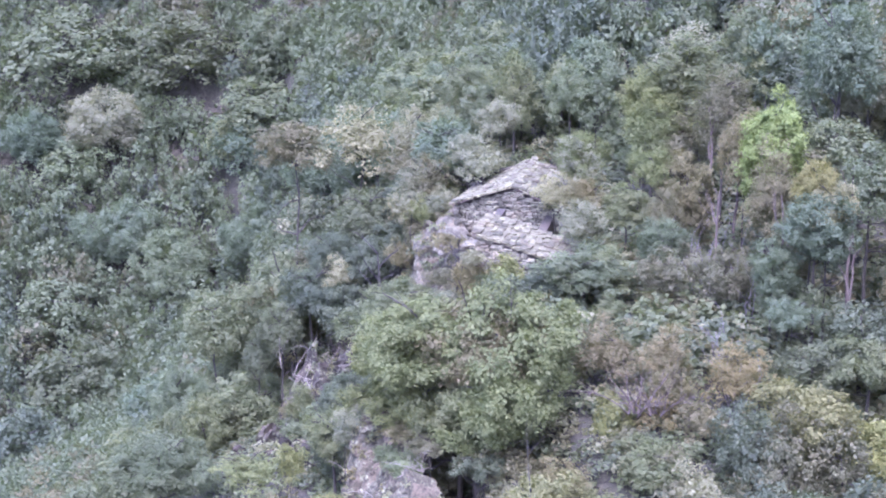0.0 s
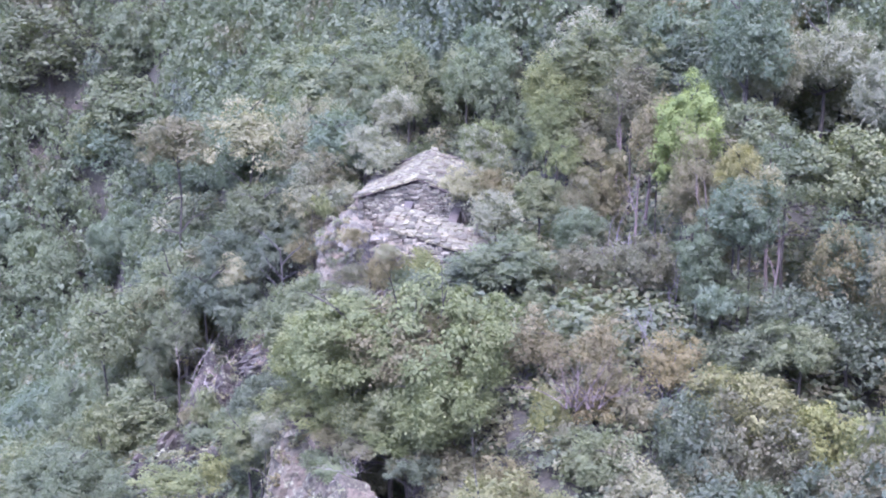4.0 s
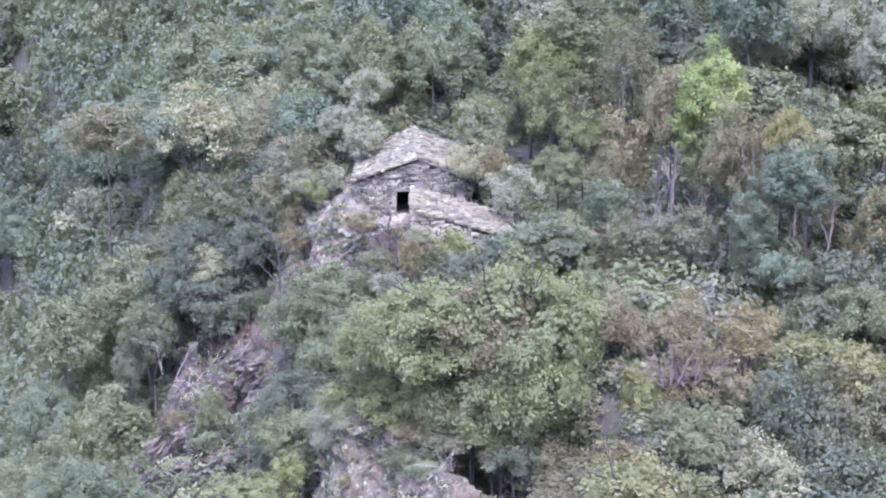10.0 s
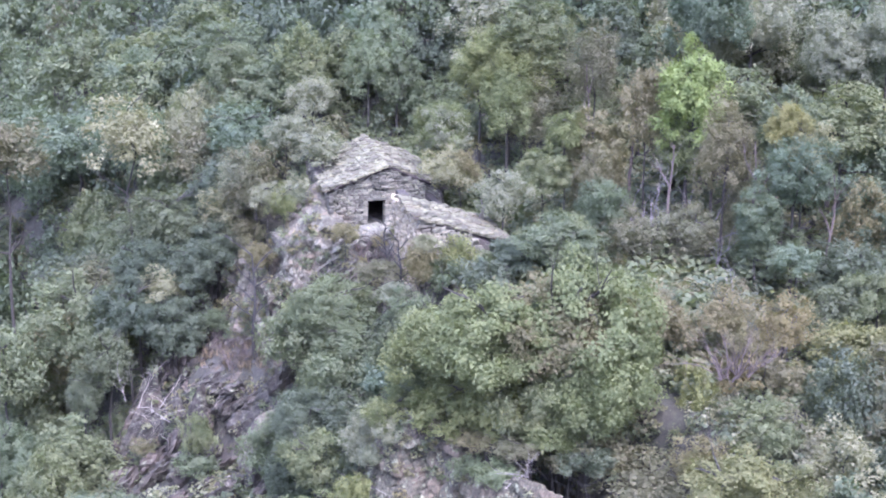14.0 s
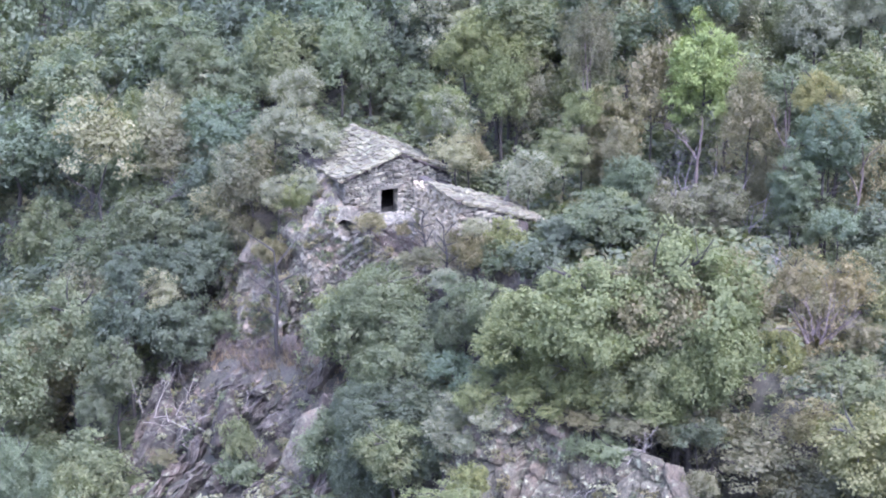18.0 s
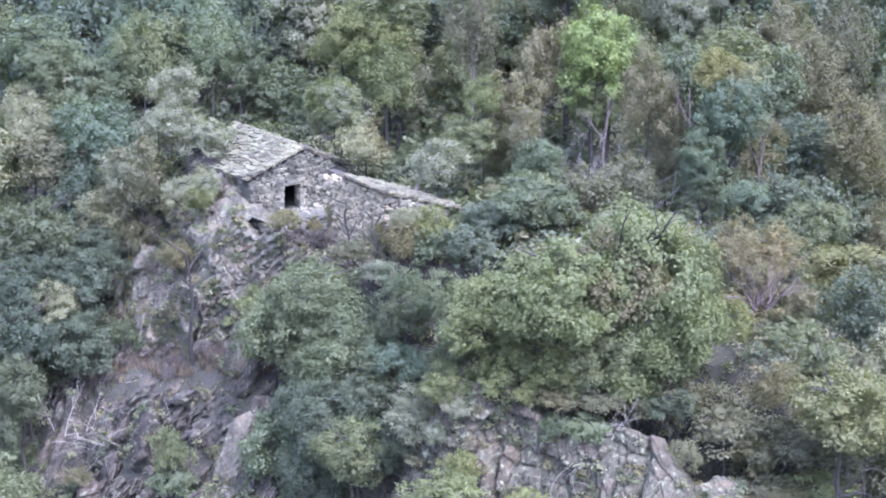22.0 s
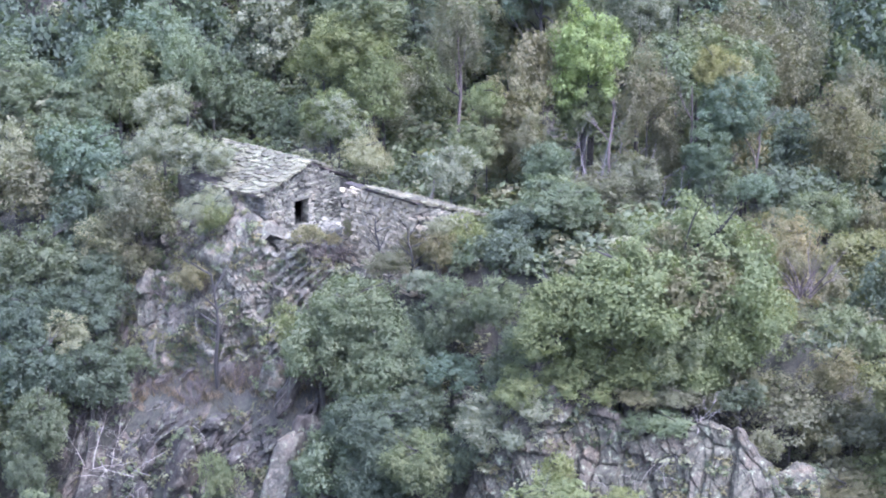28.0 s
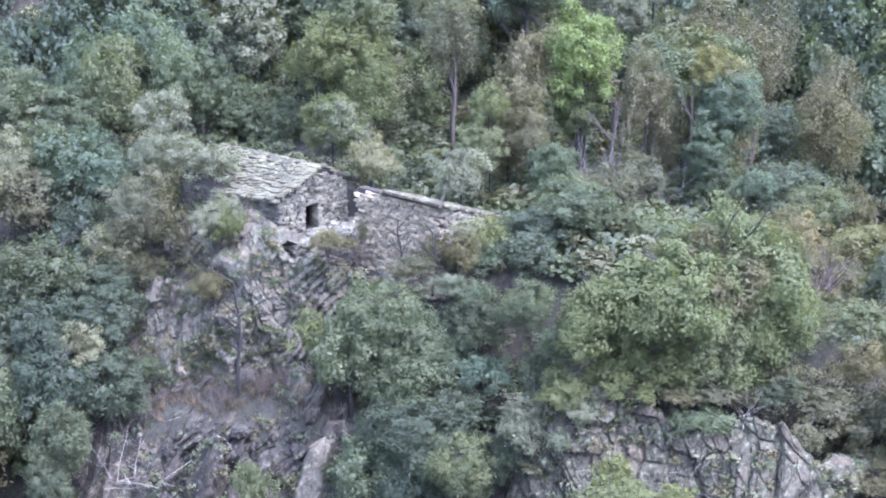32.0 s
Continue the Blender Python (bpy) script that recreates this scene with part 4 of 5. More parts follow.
tree("wood", "mid", -15.1, 24.0, 5.6, 2.6, 2.2)
tree("wood", "pale", -12.8, 20.0, 3.6, 2.5, 1.7)
tree("shrub", "olive", -3.7, -0.5, 0.4, 1.0, 0.6)
tree("thin", "pale", 1.4, -6.2, 1.6, 1.0, 0.6)
tree("thin", "pale", -7.4, 3.5, 1.3, 0.9, 0.7)
tree("thin", "olive", -10.5, 8.0, 0.6, 2.1, 2.3)
tree("shrub", "olive", 11.3, -19.0, -4.0, 1.6, 1.1)
tree("shrub", "deep", 5.1, -16.0, -2.3, 1.6, 0.9)
tree("shrub", "deep", 8.7, -16.5, -4.0, 1.9, 0.8)
tree("shrub", "deep", 12.3, -16.0, -4.4, 1.9, 1.1)
tree("shrub", "deep", 14.5, -17.0, -4.6, 1.7, 1.3)
tree("shrub", "teal", 6.2, -21.0, -4.5, 1.3, 0.6)
tree("shrub", "mid", 4.8, -20.5, -4.4, 0.8, 0.5)
tree("shrub", "leafy", -0.2, -22.0, -5.3, 0.9, 1.0)
tree("shrub", "deep", 1.0, -14.0, -4.8, 1.1, 0.9)
tree("shrub", "pale", -0.0, -17.5, -5.5, 0.7, 0.6)
tree("shrub", "deep", -0.8, -15.0, -7.0, 1.2, 1.3)
tree("shrub", "deep", -1.7, -11.0, -5.8, 1.4, 1.1)
tree("shrub", "deep", 1.7, -13.0, -3.8, 1.2, 1.0)
tree("shrub", "deep", -0.8, -7.5, -2.9, 1.1, 1.1)
tree("shrub", "olive", 1.1, -6.6, 0.5, 0.9, 1.1)
tree("shrub", "mid", 0.9, -8.0, -1.2, 1.3, 0.8)
tree("round", "mid", 19.3, -3.0, 0.9, 1.9, 1.6)
tree("round", "olive", 15.3, -2.0, 1.4, 1.9, 1.6)
tree("round", "mid", 24.8, -6.0, -0.5, 1.9, 1.3)
tree("shrub", "olive", 12.3, -4.0, 1.8, 1.5, 1.2)
tree("thin", "olive", 12.2, 0.0, 0.4, 1.9, 1.9)
tree("plume", "olive", 10.2, 4.0, 2.4, 1.6, 2.0)
tree("wood", "deep", 26.6, -3.0, -1.0, 2.7, 2.1)
tree("wood", "deep", 28.0, 2.0, 1.3, 2.5, 2.5)
tree("oak", "olive", 8.8, -17.5, 1.0, 3.1, 2.3)
tree("round", "mid", -5.6, -9.0, -9.1, 2.2, 1.9)
tree("wood", "mid", -20.6, 3.0, -15.4, 2.3, 2.3)
tree("round", "mid", -2.8, -8.0, -5.2, 2.2, 1.9)
tree("thin", "olive", 5.1, -15.0, -6.4, 1.7, 1.4)
tree("thin", "olive", -11.1, 8.0, -2.2, 1.5, 1.4)
tree("thin", "pale", -7.4, 5.0, 1.3, 1.0, 0.9)
tree("thin", "olive", -13.1, 9.0, -1.9, 1.6, 1.6)
tree("thin", "mid", -17.7, 2.5, -13.2, 1.5, 1.1)
tree("thin", "pale", -12.5, 9.0, -1.1, 1.7, 1.7)
tree("thin", "olive", -13.7, 10.0, -4.3, 1.6, 1.6)
tree("thin", "pale", -11.7, 9.5, -2.4, 1.3, 1.3)
tree("thin", "pale", -10.6, 8.5, 0.1, 1.5, 1.3)
tree("round", "mid", -13.0, 9.0, -3.1, 1.7, 1.5)
tree("thin", "mid", -12.4, 4.5, -7.0, 1.0, 1.0)
tree("round", "leafy", 5.8, -18.2, -2.5, 2.2, 1.4)
tree("round", "leafy", 4.0, -17.2, -1.8, 1.8, 1.4)
tree("round", "leafy", 8.6, -18.4, -3.0, 2.1, 1.4)
tree("shrub", "leafy", 2.6, -23.0, -6.7, 1.0, 0.5)
tree("round", "mid", -0.8, -8.5, -4.4, 1.4, 1.4)
tree("wood", "mid", -61.5, 60.7, -0.7, 3.7, 3.4)
tree("wood", "teal", -77.8, 44.4, -14.2, 4.0, 3.1)
tree("wood", "mid", -62.1, 53.8, -11.2, 3.3, 2.7)
tree("wood", "mid", -61.9, 60.6, -3.4, 3.7, 3.7)
tree("wood", "teal", -62.1, 53.2, -11.6, 3.6, 3.0)
tree("wood", "mid", 17.8, 8.0, 6.8, 2.7, 2.0)
tree("wood", "mid", 20.9, 5.0, 5.8, 2.3, 2.3)
tree("wood", "olive", 16.9, 6.0, 5.4, 2.0, 1.7)
tree("shrub", "olive", 9.8, -23.0, -5.3, 1.0, 0.8)
tree("round", "pale", 21.1, -2.5, 6.5, 1.3, 1.3)
tree("shrub", "olive", 14.0, -22.0, -7.9, 1.6, 1.0)
tree("thin", "olive", 15.5, -22.5, -8.1, 1.6, 1.1)
tree("shrub", "olive", 14.2, -21.5, -6.3, 1.3, 1.0)
tree("shrub", "olive", 7.0, -20.0, -3.6, 1.3, 0.5)
tree("shrub", "olive", 5.2, -19.6, -3.5, 1.0, 0.4)
tree("shrub", "deep", 10.2, -20.5, -3.9, 1.3, 0.7)
tree("wood", "mid", 27.5, 2.0, -2.5, 1.7, 1.3)
tree("wood", "mid", 31.9, 6.0, -1.3, 1.8, 1.8)
tree("round", "yellow", 16.3, -25.6, -3.1, 2.3, 1.9)
tree("thin", "yellow", 18.4, -24.2, -3.4, 1.9, 1.7)
tree("thin", "olive", 15.2, -21.0, -3.6, 1.6, 1.3)
tree("thin", "pale", 1.1, -17.4, -4.2, 1.2, 0.9)
tree("thin", "tan", -1.9, 0.6, -0.4, 0.55, 0.5)
tree("thin", "olive", -0.8, 0.5, 0.2, 0.7, 0.8)
tree("thin", "olive", 0.9, -4.6, 0.2, 1.0, 1.2)
tree("thin", "tan", 2.4, -5.2, -0.2, 0.9, 0.9)
tree("round", "deep", -14.6, 6.6, -4.6, 1.6, 1.5)
tree("thin", "pale", -0.6, -15.5, -5.7, 1.5, 1.3)
tree("round", "mid", -3.2, -14.0, -7.4, 1.7, 1.4)
tree("round", "leafy", 1.1, -16.6, -3.6, 1.4, 1.0)
tree("round", "leafy", 3.4, -17.2, -3.2, 1.9, 1.0)
tree("round", "mid", 5.8, -17.2, -3.1, 1.7, 1.1)
tree("thin", "olive", 8.6, -16.5, -5.0, 1.9, 1.6)
tree("thin", "tan", 11.2, -16.5, -5.5, 1.6, 1.4)
tree("shrub", "olive", 6.3, -17.0, -6.3, 1.4, 1.0)
tree("shrub", "olive", 5.8, -17.0, -6.5, 1.5, 1.1)
tree("thin", "leafy", -7.8, 3.0, 0.8, 0.9, 1.1)
tree("thin", "olive", -9.3, 2.5, -2.1, 1.1, 1.1)


def bulk(name, items, protos, label, category):
    """Many leafy crowns joined into one mesh: items are x, y, z, rx, rz, hue; protos unit leaf clouds."""
    hues = sorted({it[5] for it in items})
    vs, mats = [], []
    for k, (x, y, z, rx, rz, hue) in enumerate(items):
        v = protos[k % len(protos)]
        c, sn = math.cos(k * 1.7), math.sin(k * 1.7)
        vs.append(np.stack([(v[:, 0] * c - v[:, 1] * sn) * rx + x, (v[:, 0] * sn + v[:, 1] * c) * rx + y, v[:, 2] * rz + z], 1))
        mats.append(np.full(len(v) // 4, hues.index(hue), dtype=np.int32))
    me = leaf_mesh(name, np.concatenate(vs))
    me.materials.clear()
    for h in hues:
        me.materials.append(LEAF[h])
    me.polygons.foreach_set("material_index", np.concatenate(mats))
    return tagged(new(name, me), label, category, kind="stuff")


def clear_of_hut(x, y, grow=0.0):
    u, v = 0.944 * (x + 1.9) + 0.33 * (y - 3.6), -0.33 * (x + 1.9) + 0.944 * (y - 3.6)
    main = -3.6 - grow < u < 3.8 + grow and -0.5 - grow < v < 9.2 + grow
    return not (main or -1.5 - grow < u < 5.2 + grow and -9.6 - grow < v < -3.5 + grow)


def wood():
    """The closed wood on the slopes round the spur; the trees further off are joined."""
    r = random.Random(11)
    hues = ["deep", "mid", "mid", "leafy", "olive", "mid", "teal", "teal", "pale", "mid", "tan", "pale"]
    y, far, single = -24.0, [], 0
    while y < 70:
        x = -78 - y * 0.8
        while x < 62 + y * 0.5:
            px, py = x + r.uniform(-1.1, 1.1), y + r.uniform(-1.1, 1.1)
            x += 2.65
            if -12 < px < 25 and -12 < py < 17.5 or -16 < px < 14 and py < 0 or -18 < px < -3 and py < 7:
                continue
            rx = r.uniform(1.5, 2.4)
            rz = rx * r.uniform(1.25, 1.9)
            if any((px - a) ** 2 + (py - b) ** 2 < (0.35 * rx + 0.65 * w) ** 2 for a, b, _, w, _ in trees[:EXPLICIT]):
                continue
            high = (6.8 if px < 6 else 7.8) * r.uniform(0.75, 1.05) * (0.8 if px < -10 else 1.0)
            if py < -6 and px > 10:
                high = 4.0
            hue = r.choice(hues)
            if px < 4 and hue in ("tan", "leafy") or px < -12 and hue in ("teal", "pale"):
                hue = "mid"
            if px > 22 and py < -8:
                hue = ("deep", "mid", "olive")[int(px * 7) % 3]
            if -30 < px < 4 and py > 23:
                hue = r.choice(["deep", "deep", "mid"])
            z = ground_height(px, py) + high - rz * 0.75
            if -26 < px < 30 and py < 24 and single < 190:
                tree("woodtall" if rz > 2.9 else "wood", hue, px, py, z, rx, rz)
                single += 1
            else:
                far.append((px, py, z, rx, rz, hue))
        y += 2.5
    protos = [leaf_cloud(900 + i, 2.3, 2.4, 18, 8, 6, 0.21, spread=0.33) / np.array([2.3, 2.3, 2.4]) for i in range(6)]
    bulk("far_wood", far, protos, "dense green hillside wood with autumn tints", "wood")


def undergrowth():
    r = random.Random(21)
    items = []
    for _ in range(3400):
        x, y = r.uniform(-44, 28), r.uniform(-24, 32)
        if not clear_of_hut(x, y, 0.3) or -15 < x < -4 and -8 < y < 6 or -6 < x < 1 and -3 < y < 4:
            continue
        rx = r.uniform(0.5, 1.1) * (1.5 if x > 6 and y > -14 else 1.0)
        items.append((x, y, ground_height(x, y) + rx * 0.45, rx, rx * r.uniform(0.6, 1.0), r.choice(["deep", "deep", "mid", "mid", "olive", "mid", "pale"])))
    protos = [leaf_cloud(950 + i, 1.0, 1.0, 10, 6, 3, 0.15, spread=0.4, hollow=0.3) for i in range(5)]
    bulk("undergrowth", items, protos, "low mixed undergrowth and brambles between the trees", "undergrowth")


EXPLICIT = len(trees)
wood()
undergrowth()


# ---- brush, dead wood, grass ----
def twiggy(seed, height, stems, spread, material, depth=2, rad=0.03):
    r = random.Random(seed)
    vs, fs = [], []
    for _ in range(stems):
        a = r.uniform(0, 6.3)
        way = Vector((math.cos(a) * spread, math.sin(a) * spread, 1))
        branch(vs, fs, r, Vector((r.uniform(-0.2, 0.2), r.uniform(-0.2, 0.2), -0.3)), way, height * r.uniform(0.6, 1.0), rad * r.uniform(0.7, 1.2), depth, 0, 3, 0.28)
    return mesh_of("branches", vs, fs, material)


BRUSH = [twiggy(i, 1.7, 9, 0.8, TWIG, 2, 0.032) for i in range(4)]
DEAD = [twiggy(20 + i, 3.2, 1, 1.6, DEADWOOD, 2, 0.03) for i in range(5)]
STEM = bark_material("stem_grey", (0.1, 0.095, 0.082), (0.22, 0.21, 0.185))
STEMS = [twiggy(40 + i, 5.0, 5, 0.35, STEM, 2, 0.06) for i in range(2)]


def bare(meshes, x, y, z, size, label, category, group, lean=(0, 0)):
    k = int(abs(x * 7 + y * 13)) % len(meshes)
    ob = tagged(new(category.replace(" ", "_"), meshes[k]), label, category, group)
    ob.matrix_basis = pose(x, y, z, lean[0], lean[1], (k * 97 + x * 40) % 360) @ Matrix.Scale(size, 4)
    return ob


r9 = random.Random(5)
for _ in range(150):
    bx, by = r9.uniform(-20, -3), r9.uniform(-16, 6)
    edge = (bx + 6.5) * -0.72 + (by - 1.0) * -0.69
    if 1.2 < edge < 4.2 and clear_of_hut(bx, by):
        bare(BRUSH, bx, by, ground_height(bx, by) + 0.1, r9.uniform(0.6, 1.15), "leafless mauve-brown brush on the rocky slope", "brush", "bare brush below the hut")
for face in ROCKS:
    if face.name.startswith("cliff"):
        for _ in range(11):
            spot = face.data.vertices[r9.randrange(len(face.data.vertices) * 9 // 10)].co
            bare(BRUSH, spot.x, spot.y, spot.z, r9.uniform(0.35, 0.75), "leafless brown brush clinging to the rock face", "brush", "bare brush below the hut", (r9.uniform(0, 25), r9.uniform(-25, 0)))


def dead_branch(x, y, z, size, lean_x, lean_y):
    bare(DEAD, x, y, z, size, "bleached dead branches lying on the rock", "dead branch", "dead branches", (lean_x, lean_y))


dead_branch(3.6, -21.4, -6.2, 0.55, 26, 32)
dead_branch(4.0, -21.9, -6.6, 0.55, 29, -49)
dead_branch(4.8, -21.9, -6.1, 0.55, 45, 10)
dead_branch(4.7, -23.0, -6.6, 0.55, 68, -53)
dead_branch(5.7, -22.6, -6.4, 0.55, 54, -14)
dead_branch(2.8, -21.2, -6.6, 0.55, 31, 45)
dead_branch(4.4, -22.1, -7.2, 0.55, 33, 60)
dead_branch(-15.7, -0.8, -10.5, 1.0, 5, -30)
dead_branch(-15.0, -0.4, -10.8, 1.0, 0, 10)
dead_branch(-14.6, -0.2, -10.6, 1.0, 0, -5)
dead_branch(-13.9, -1.0, -11.0, 1.1, 10, 30)
dead_branch(-13.6, -1.0, -10.7, 1.0, 0, 55)
dead_branch(-13.1, -1.4, -11.0, 1.1, 20, 40)
dead_branch(-14.0, -1.6, -11.7, 1.0, 30, 65)
dead_branch(-14.1, -0.8, -11.0, 0.9, 0, 5)
dead_branch(-12.2, -1.2, -9.9, 1.0, 10, 45)
dead_branch(-15.9, -1.0, -10.7, 0.9, 0, -65)
dead_branch(-16.3, -1.0, -10.0, 0.8, 20, -75)
dead_branch(-16.6, -0.6, -11.1, 0.8, 10, -60)
dead_branch(-13.1, 0.4, -9.7, 0.7, 0, 10)
dead_branch(-12.4, 0.8, -8.4, 0.8, 0, 35)
dead_branch(-12.8, -2.0, -12.4, 0.9, 20, 60)
dead_branch(-14.8, -1.8, -12.1, 0.9, 10, -10)
dead_branch(-10.7, -1.6, -8.7, 0.8, 0, 40)
dead_branch(-12.2, -2.0, -11.5, 0.8, 0, 20)
dead_branch(-15.2, 0.4, -8.8, 0.8, 0, -15)
dead_branch(2.8, -19.6, -8.4, 0.7, 40, 0)
dead_branch(4.8, -21.2, -8.6, 0.7, 40, 20)
dead_branch(6.7, -22.6, -4.2, 0.9, 10, 20)
dead_branch(4.4, -19.8, -6.2, 0.6, 0, -30)
dead_branch(1.2, -18.8, -6.8, 0.6, 30, 10)
dead_branch(3.6, -20.6, -8.0, 0.6, 60, 40)
dead_branch(6.0, -21.9, -7.6, 0.6, 60, -40)
dead_branch(-5.0, -9.6, -11.0, 0.8, 20, 20)
dead_branch(0.6, -7.2, -4.4, 0.7, 40, 30)
for x, y, size in ((13.0, -0.5, 1.0), (14.2, 0.4, 0.9), (12.4, 1.2, 0.85), (16.5, -2.0, 0.9), (17.5, -8.0, 0.7), (-14.0, 8.5, 0.7), (-12.5, 7.5, 0.6), (19.5, -10.6, 0.75)):
    bare(STEMS, x, y, ground_height(x, y), size, "bare grey-stemmed leafless tree in the wood", "bare tree", "bare trees")


DEAD_TREE = [twiggy(74, 2.4, 4, 1.3, DEADWOOD, 2, 0.026)]
bare(DEAD_TREE, 7.6, -21.6, -4.0, 1.0, "bleached dead tree with forked twigs on the cliff top", "dead tree", "")
bare(DEAD_TREE, 4.4, -21.4, -7.4, 0.8, "bleached dead roots hanging on the cliff", "dead root", "", (60, 20))


def small_tree(x, y, z, height, seed, label, lean=0):
    """A slender dark sapling with few leaves: a bent trunk and its branches."""
    r = random.Random(seed)
    ob = thing("sapling", label, "sapling", "saplings")
    ob.matrix_basis = pose(x, y, z, 0, lean, 0)
    pts = [Vector((0.1 * math.sin(i * 1.1 + seed), 0.1 * math.cos(i * 0.9), height * i / 7 - 0.3)) for i in range(8)]
    vs, fs = [], []
    tube(vs, fs, pts, [(0.035 + 0.016 * height) * (1 - 0.1 * i) for i in range(8)], 7)
    part("trunk", mesh_of("trunk", vs, fs, DARKBARK), None, ob)
    for i in range(7):
        vs, fs = [], []
        k, side = 3 + i * 4 // 6, 1 if i % 2 else -1
        branch(vs, fs, r, pts[min(k, 7)], Vector((side * r.uniform(0.5, 1.0), r.uniform(-0.5, 0.3), r.uniform(0.5, 1.0))), height * r.uniform(0.2, 0.38), 0.02 + 0.006 * height, 1, 0, 3, 0.2)
        part("branch", mesh_of("branch", vs, fs, DARKBARK), None, ob)


for k, (x, y, height) in enumerate(((18.5, -2.5, 9.0), (20.4, 3.5, 10.0), (14.2, -1.0, 7.0), (22.6, -3.0, 9.0), (9.5, 9.0, 9.0), (12.2, 6.8, 8.5))):
    vs, fs = [], []
    tube(vs, fs, [Vector((0.1 * math.sin(i * 1.3 + k), 0.1 * math.cos(i + k), height * i / 8 - 0.3)) for i in range(9)], [0.14 * (1 - i * 0.1) for i in range(9)], 7)
    branch(vs, fs, random.Random(k), Vector((0, 0, height * 0.6)), Vector((0.4, 0.2, 1)), height * 0.35, 0.05, 1, 0, 4)
    branch(vs, fs, random.Random(k + 60), Vector((0, 0, height * 0.75)), Vector((-0.4, 0.1, 1)), height * 0.25, 0.045, 1, 0, 4)
    stem = tagged(new("bare_tree", mesh_of("bare_tree", vs, fs, TWIG)), "tall thin pale trunk with few twigs", "bare tree", "bare trees")
    stem.matrix_basis = pose(x, y, ground_height(x, y), 0, 0, k * 40)


for x, y, z, size in ((16.5, -16.4, -0.8, 1.7), (17.3, -15.6, -1.0, 1.5), (10.6, -1.4, -0.4, 1.6), (12.4, -2.6, -0.4, 1.7), (13.6, -0.8, -0.2, 1.8), (18.0, -13.6, -2.2, 1.5)):
    bare(BRUSH, x, y, z, size, "leafless grey twiggy crown between leafy trees", "bare tree", "bare trees")
for x, y, z, size in ((-2.2, 0.4, -1.4, 1.1), (-1.2, 0.5, -1.4, 1.2), (-0.3, 0.2, -1.3, 1.1), (-3.0, 0.9, -1.2, 0.9), (0.6, -3.4, -1.2, 1.2), (1.4, -4.4, -1.2, 1.2)):
    bare(BRUSH, x, y, z, size, "leafless brown brush before the hut walls", "brush", "bare brush below the hut")
bare(BRUSH, 1.2, -15.3, -4.3, 0.75, "leafless grey brush on the cliff edge", "brush", "bare brush below the hut")
bare(BRUSH, 2.0, -15.3, -4.2, 0.75, "leafless grey brush on the cliff edge", "brush", "bare brush below the hut")
bare(BRUSH, 0.4, -15.3, -4.7, 0.75, "leafless grey brush on the cliff edge", "brush", "bare brush below the hut")
small_tree(-8.9, -0.5, -7.3, 6.4, 3, "dark leafless sapling against the rock face")
small_tree(0.0, -5.6, -1.6, 3.4, 4, "thin leafless sapling by the lean-to wall")
small_tree(-1.0, -3.6, -0.9, 3.0, 5, "thin leafless sapling by the lean-to wall")


def grass_tufts():
    """Dry grass on ledges."""
    r = np.random.RandomState(3)
    vs = []
    for _ in range(620):
        x, y = (r.uniform(-13, 3), r.uniform(-7, 9)) if r.rand() < 0.7 else (r.uniform(-1, 10), r.uniform(-24, -13))
        e = (x + 6.5) * -0.72 + (y - 1.0) * -0.69
        if y > -12 and (not -3.2 < e < 4 or not clear_of_hut(x, y)):
            continue
        z = ground_height(x, y)
        for _ in range(26):
            a, h = r.uniform(0, 6.3), r.uniform(0.15, 0.45)
            p = np.array([x, y, z]) + r.normal(size=3) * [0.16, 0.16, 0.02]
            d, s = np.array([math.cos(a), math.sin(a), 0]), np.array([-math.sin(a), math.cos(a), 0]) * 0.018
            top = p + d * h * 0.6 + [0, 0, h]
            vs += [p - s, p + s, top + s * 0.3, top - s * 0.3]
    me = leaf_mesh("dry_grass", np.array(vs))
    me.materials.clear()
    me.materials.append(GRASS)
    tagged(new("dry_grass", me), "tufts of dry straw-coloured grass on the ledges", "grass", kind="stuff")


def scrub():
    """Thin dry stalks and litter between the rocks below the cliff."""
    r = np.random.RandomState(8)
    vs = []
    for _ in range(600):
        x, y = r.uniform(-18, -3), r.uniform(-12, 6)
        if not 0.3 < (x + 6.5) * -0.72 + (y - 1.0) * -0.69 < 4.2:
            continue
        z = ground_height(x, y)
        for _ in range(22):
            a, h = r.uniform(0, 6.3), r.uniform(0.1, 0.75)
            p = np.array([x, y, z]) + r.normal(size=3) * [0.28, 0.28, 0.03]
            d, w = np.array([math.cos(a), math.sin(a), 0]), np.array([-math.sin(a), math.cos(a), 0.3]) * 0.02
            top = p + d * h * r.uniform(0.2, 1.2) + [0, 0, h]
            vs += [p - w, p + w, top + w * 0.3, top - w * 0.3]
    me = leaf_mesh("dry_scrub", np.array(vs))
    me.materials.clear()
    me.materials.append(SCRUB)
    tagged(new("dry_scrub", me), "thin dry grey-brown scrub between the rocks", "scrub", kind="stuff")


scrub()
grass_tufts()

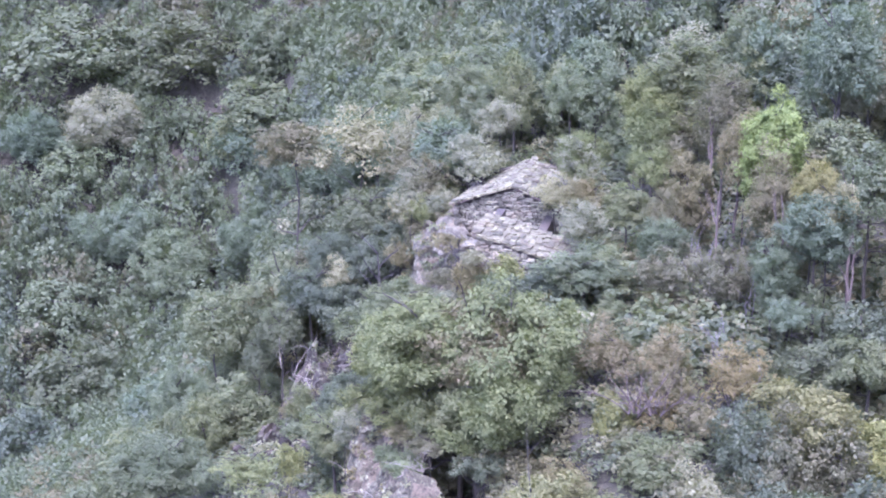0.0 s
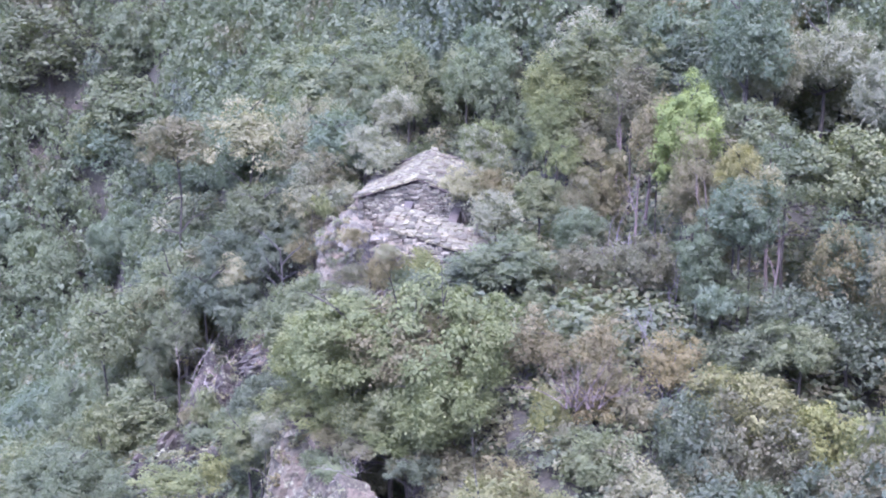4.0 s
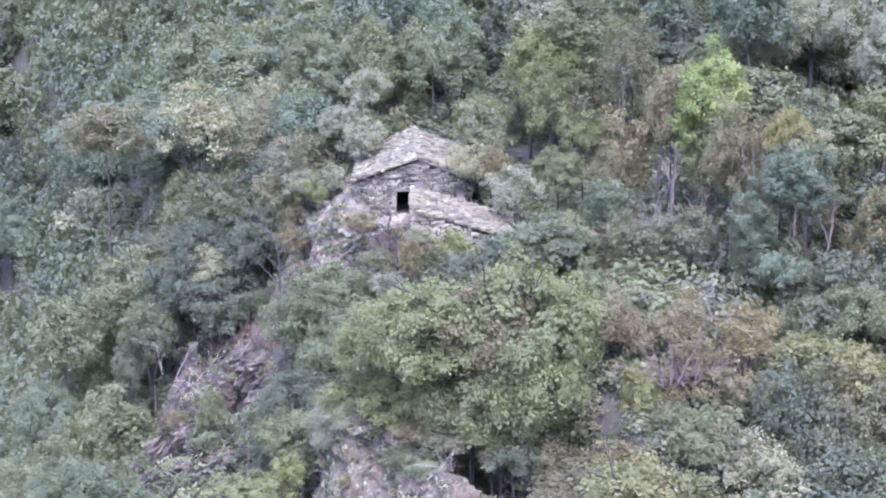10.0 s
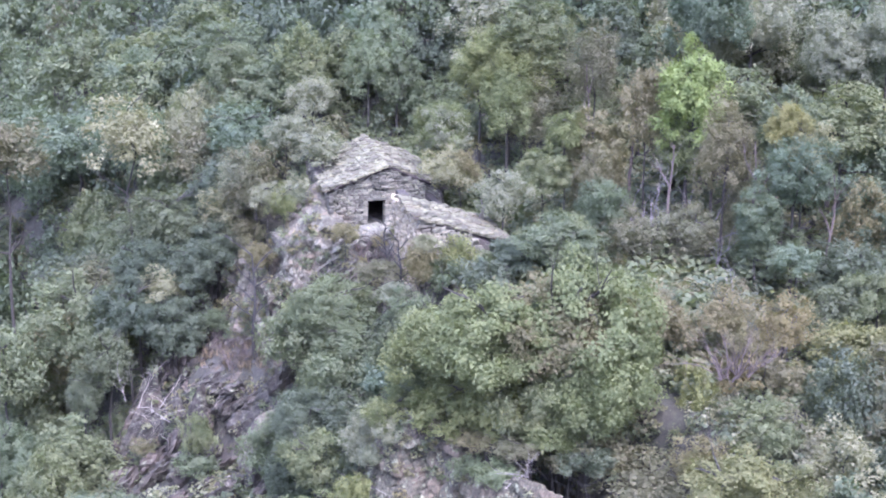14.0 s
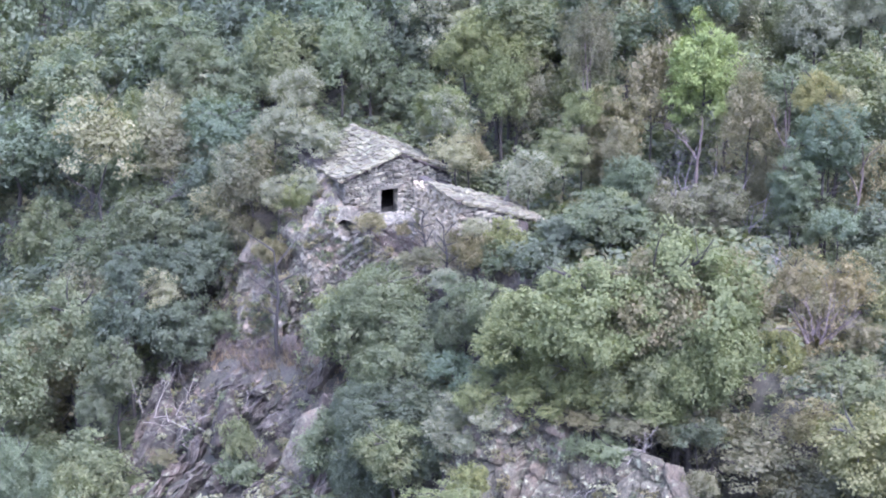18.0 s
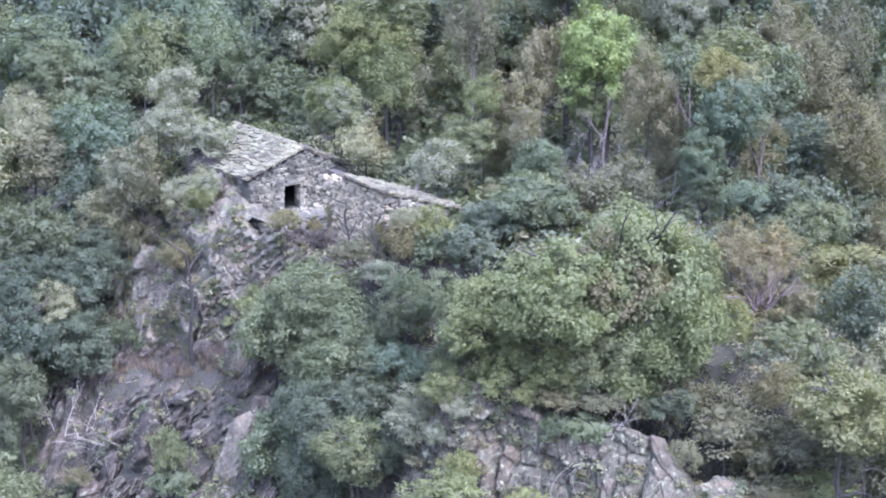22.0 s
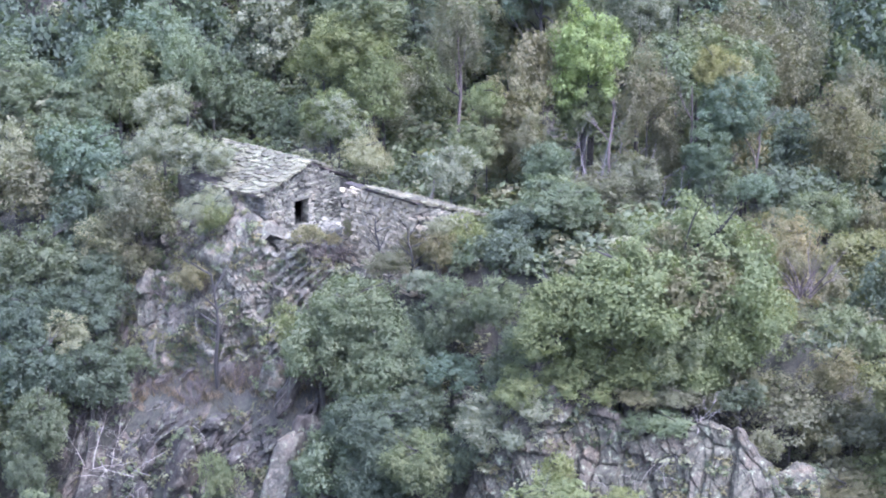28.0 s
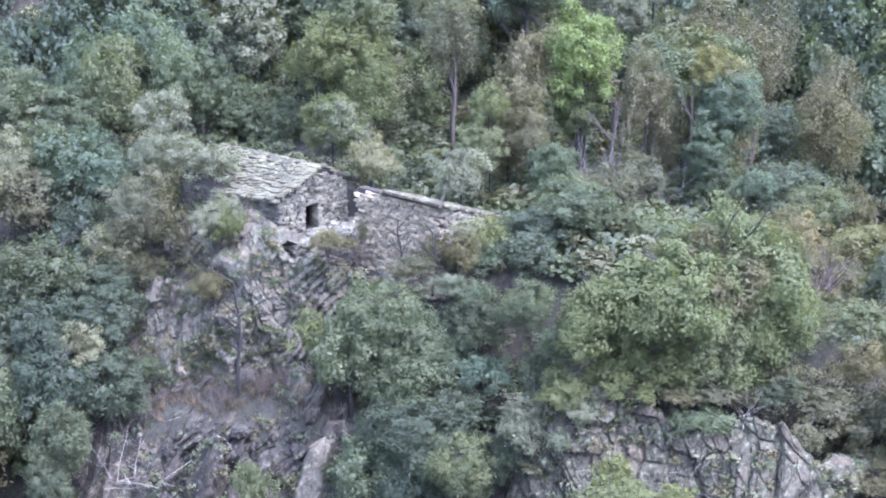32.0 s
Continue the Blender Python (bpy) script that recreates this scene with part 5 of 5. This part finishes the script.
# rubble terrace in front of the gable, fallen poles on the lean-to
terrace = thing("terrace_wall", "low tumbled dry-stone terrace before the doorway", "wall", at=HUT)
part("wall_core", prism([(-3.0, -2.6), (2.1, -2.6), (2.1, -0.75), (-3.0, -0.75)], -0.9, 0.4, CORE), None, terrace)
lay_wall(terrace, (-3.1, -0.95), (2.1, -0.95), lambda s: -2.4, lambda s: -0.55 + 0.2 * math.sin(s * 3), (0, -1))
for k in range(95):
    m = pose(rng.uniform(-3.0, 2.2), rng.uniform(-1.1, 0.35), -0.62 + rng.uniform(0, 0.25), rng.uniform(-15, 15), rng.uniform(-15, 15), rng.uniform(0, 180)) @ Matrix.Diagonal((rng.uniform(0.25, 0.7), rng.uniform(0.25, 0.5), rng.uniform(0.1, 0.22), 1))
    part("stone", rng.choice(STONES), None, terrace).matrix_basis = m
for k in range(240):
    u, v = (rng.uniform(-4.2, 2.8), rng.uniform(-3.2, 0.2)) if k < 150 else (rng.uniform(-2.4, 0.8), rng.uniform(-2.0, -0.5))
    spot = HUT @ Vector((u, v, 0))
    m = pose(u, v, ground_height(spot.x, spot.y) + rng.uniform(0, 0.16), rng.uniform(-20, 20), rng.uniform(-20, 20), rng.uniform(0, 180)) @ Matrix.Diagonal((rng.uniform(0.25, 0.8), rng.uniform(0.25, 0.55), rng.uniform(0.1, 0.3), 1))
    part("stone", rng.choice(STONES), None, terrace).matrix_basis = m
for dx, lean in ((0.0, 14), (0.3, -12)):
    vs, fs = [], []
    tube(vs, fs, [Vector((0, 0, 0)), Vector((0.02, 0, 0.8)), Vector((0, 0.02, 1.5))], [0.06, 0.055, 0.04], 7)
    pole = tagged(new("pole", mesh_of("pole", vs, fs, DEADWOOD)), "bleached broken roof pole on the lean-to", "pole", "fallen poles")
    pole.matrix_basis = HUT @ pose(4.3 + dx, -4.7, 1.0, 20, lean, 0)


def cliff_plants():
    """Tufts of herbs, ivy and dry grass rooted in the cracks of the rocks."""
    r = random.Random(31)
    items = []
    for ob in ROCKS:
        vs = ob.data.vertices
        count = 40 if not ob.name.startswith("cliff") else 430 if ob.data.materials[0] == PALE_ROCK else 620
        for _ in range(count):
            p = ob.matrix_basis @ vs[r.randrange(len(vs))].co
            if noise.noise(p * 0.5) < -0.12:
                continue
            rx = r.uniform(0.14, 0.42)
            items.append((p.x, p.y, p.z + 0.05, rx, rx * 0.8, r.choice(["olive", "tan", "mid", "deep", "deep", "pale", "olive"])))
    protos = [leaf_cloud(980 + i, 1.0, 1.0, 6, 4, 3, 0.24, spread=0.5, hollow=0.2) for i in range(5)]
    bulk("cliff_plants", items, protos, "tufts of herbs and dry grass in the rock cracks", "plants")


cliff_plants()
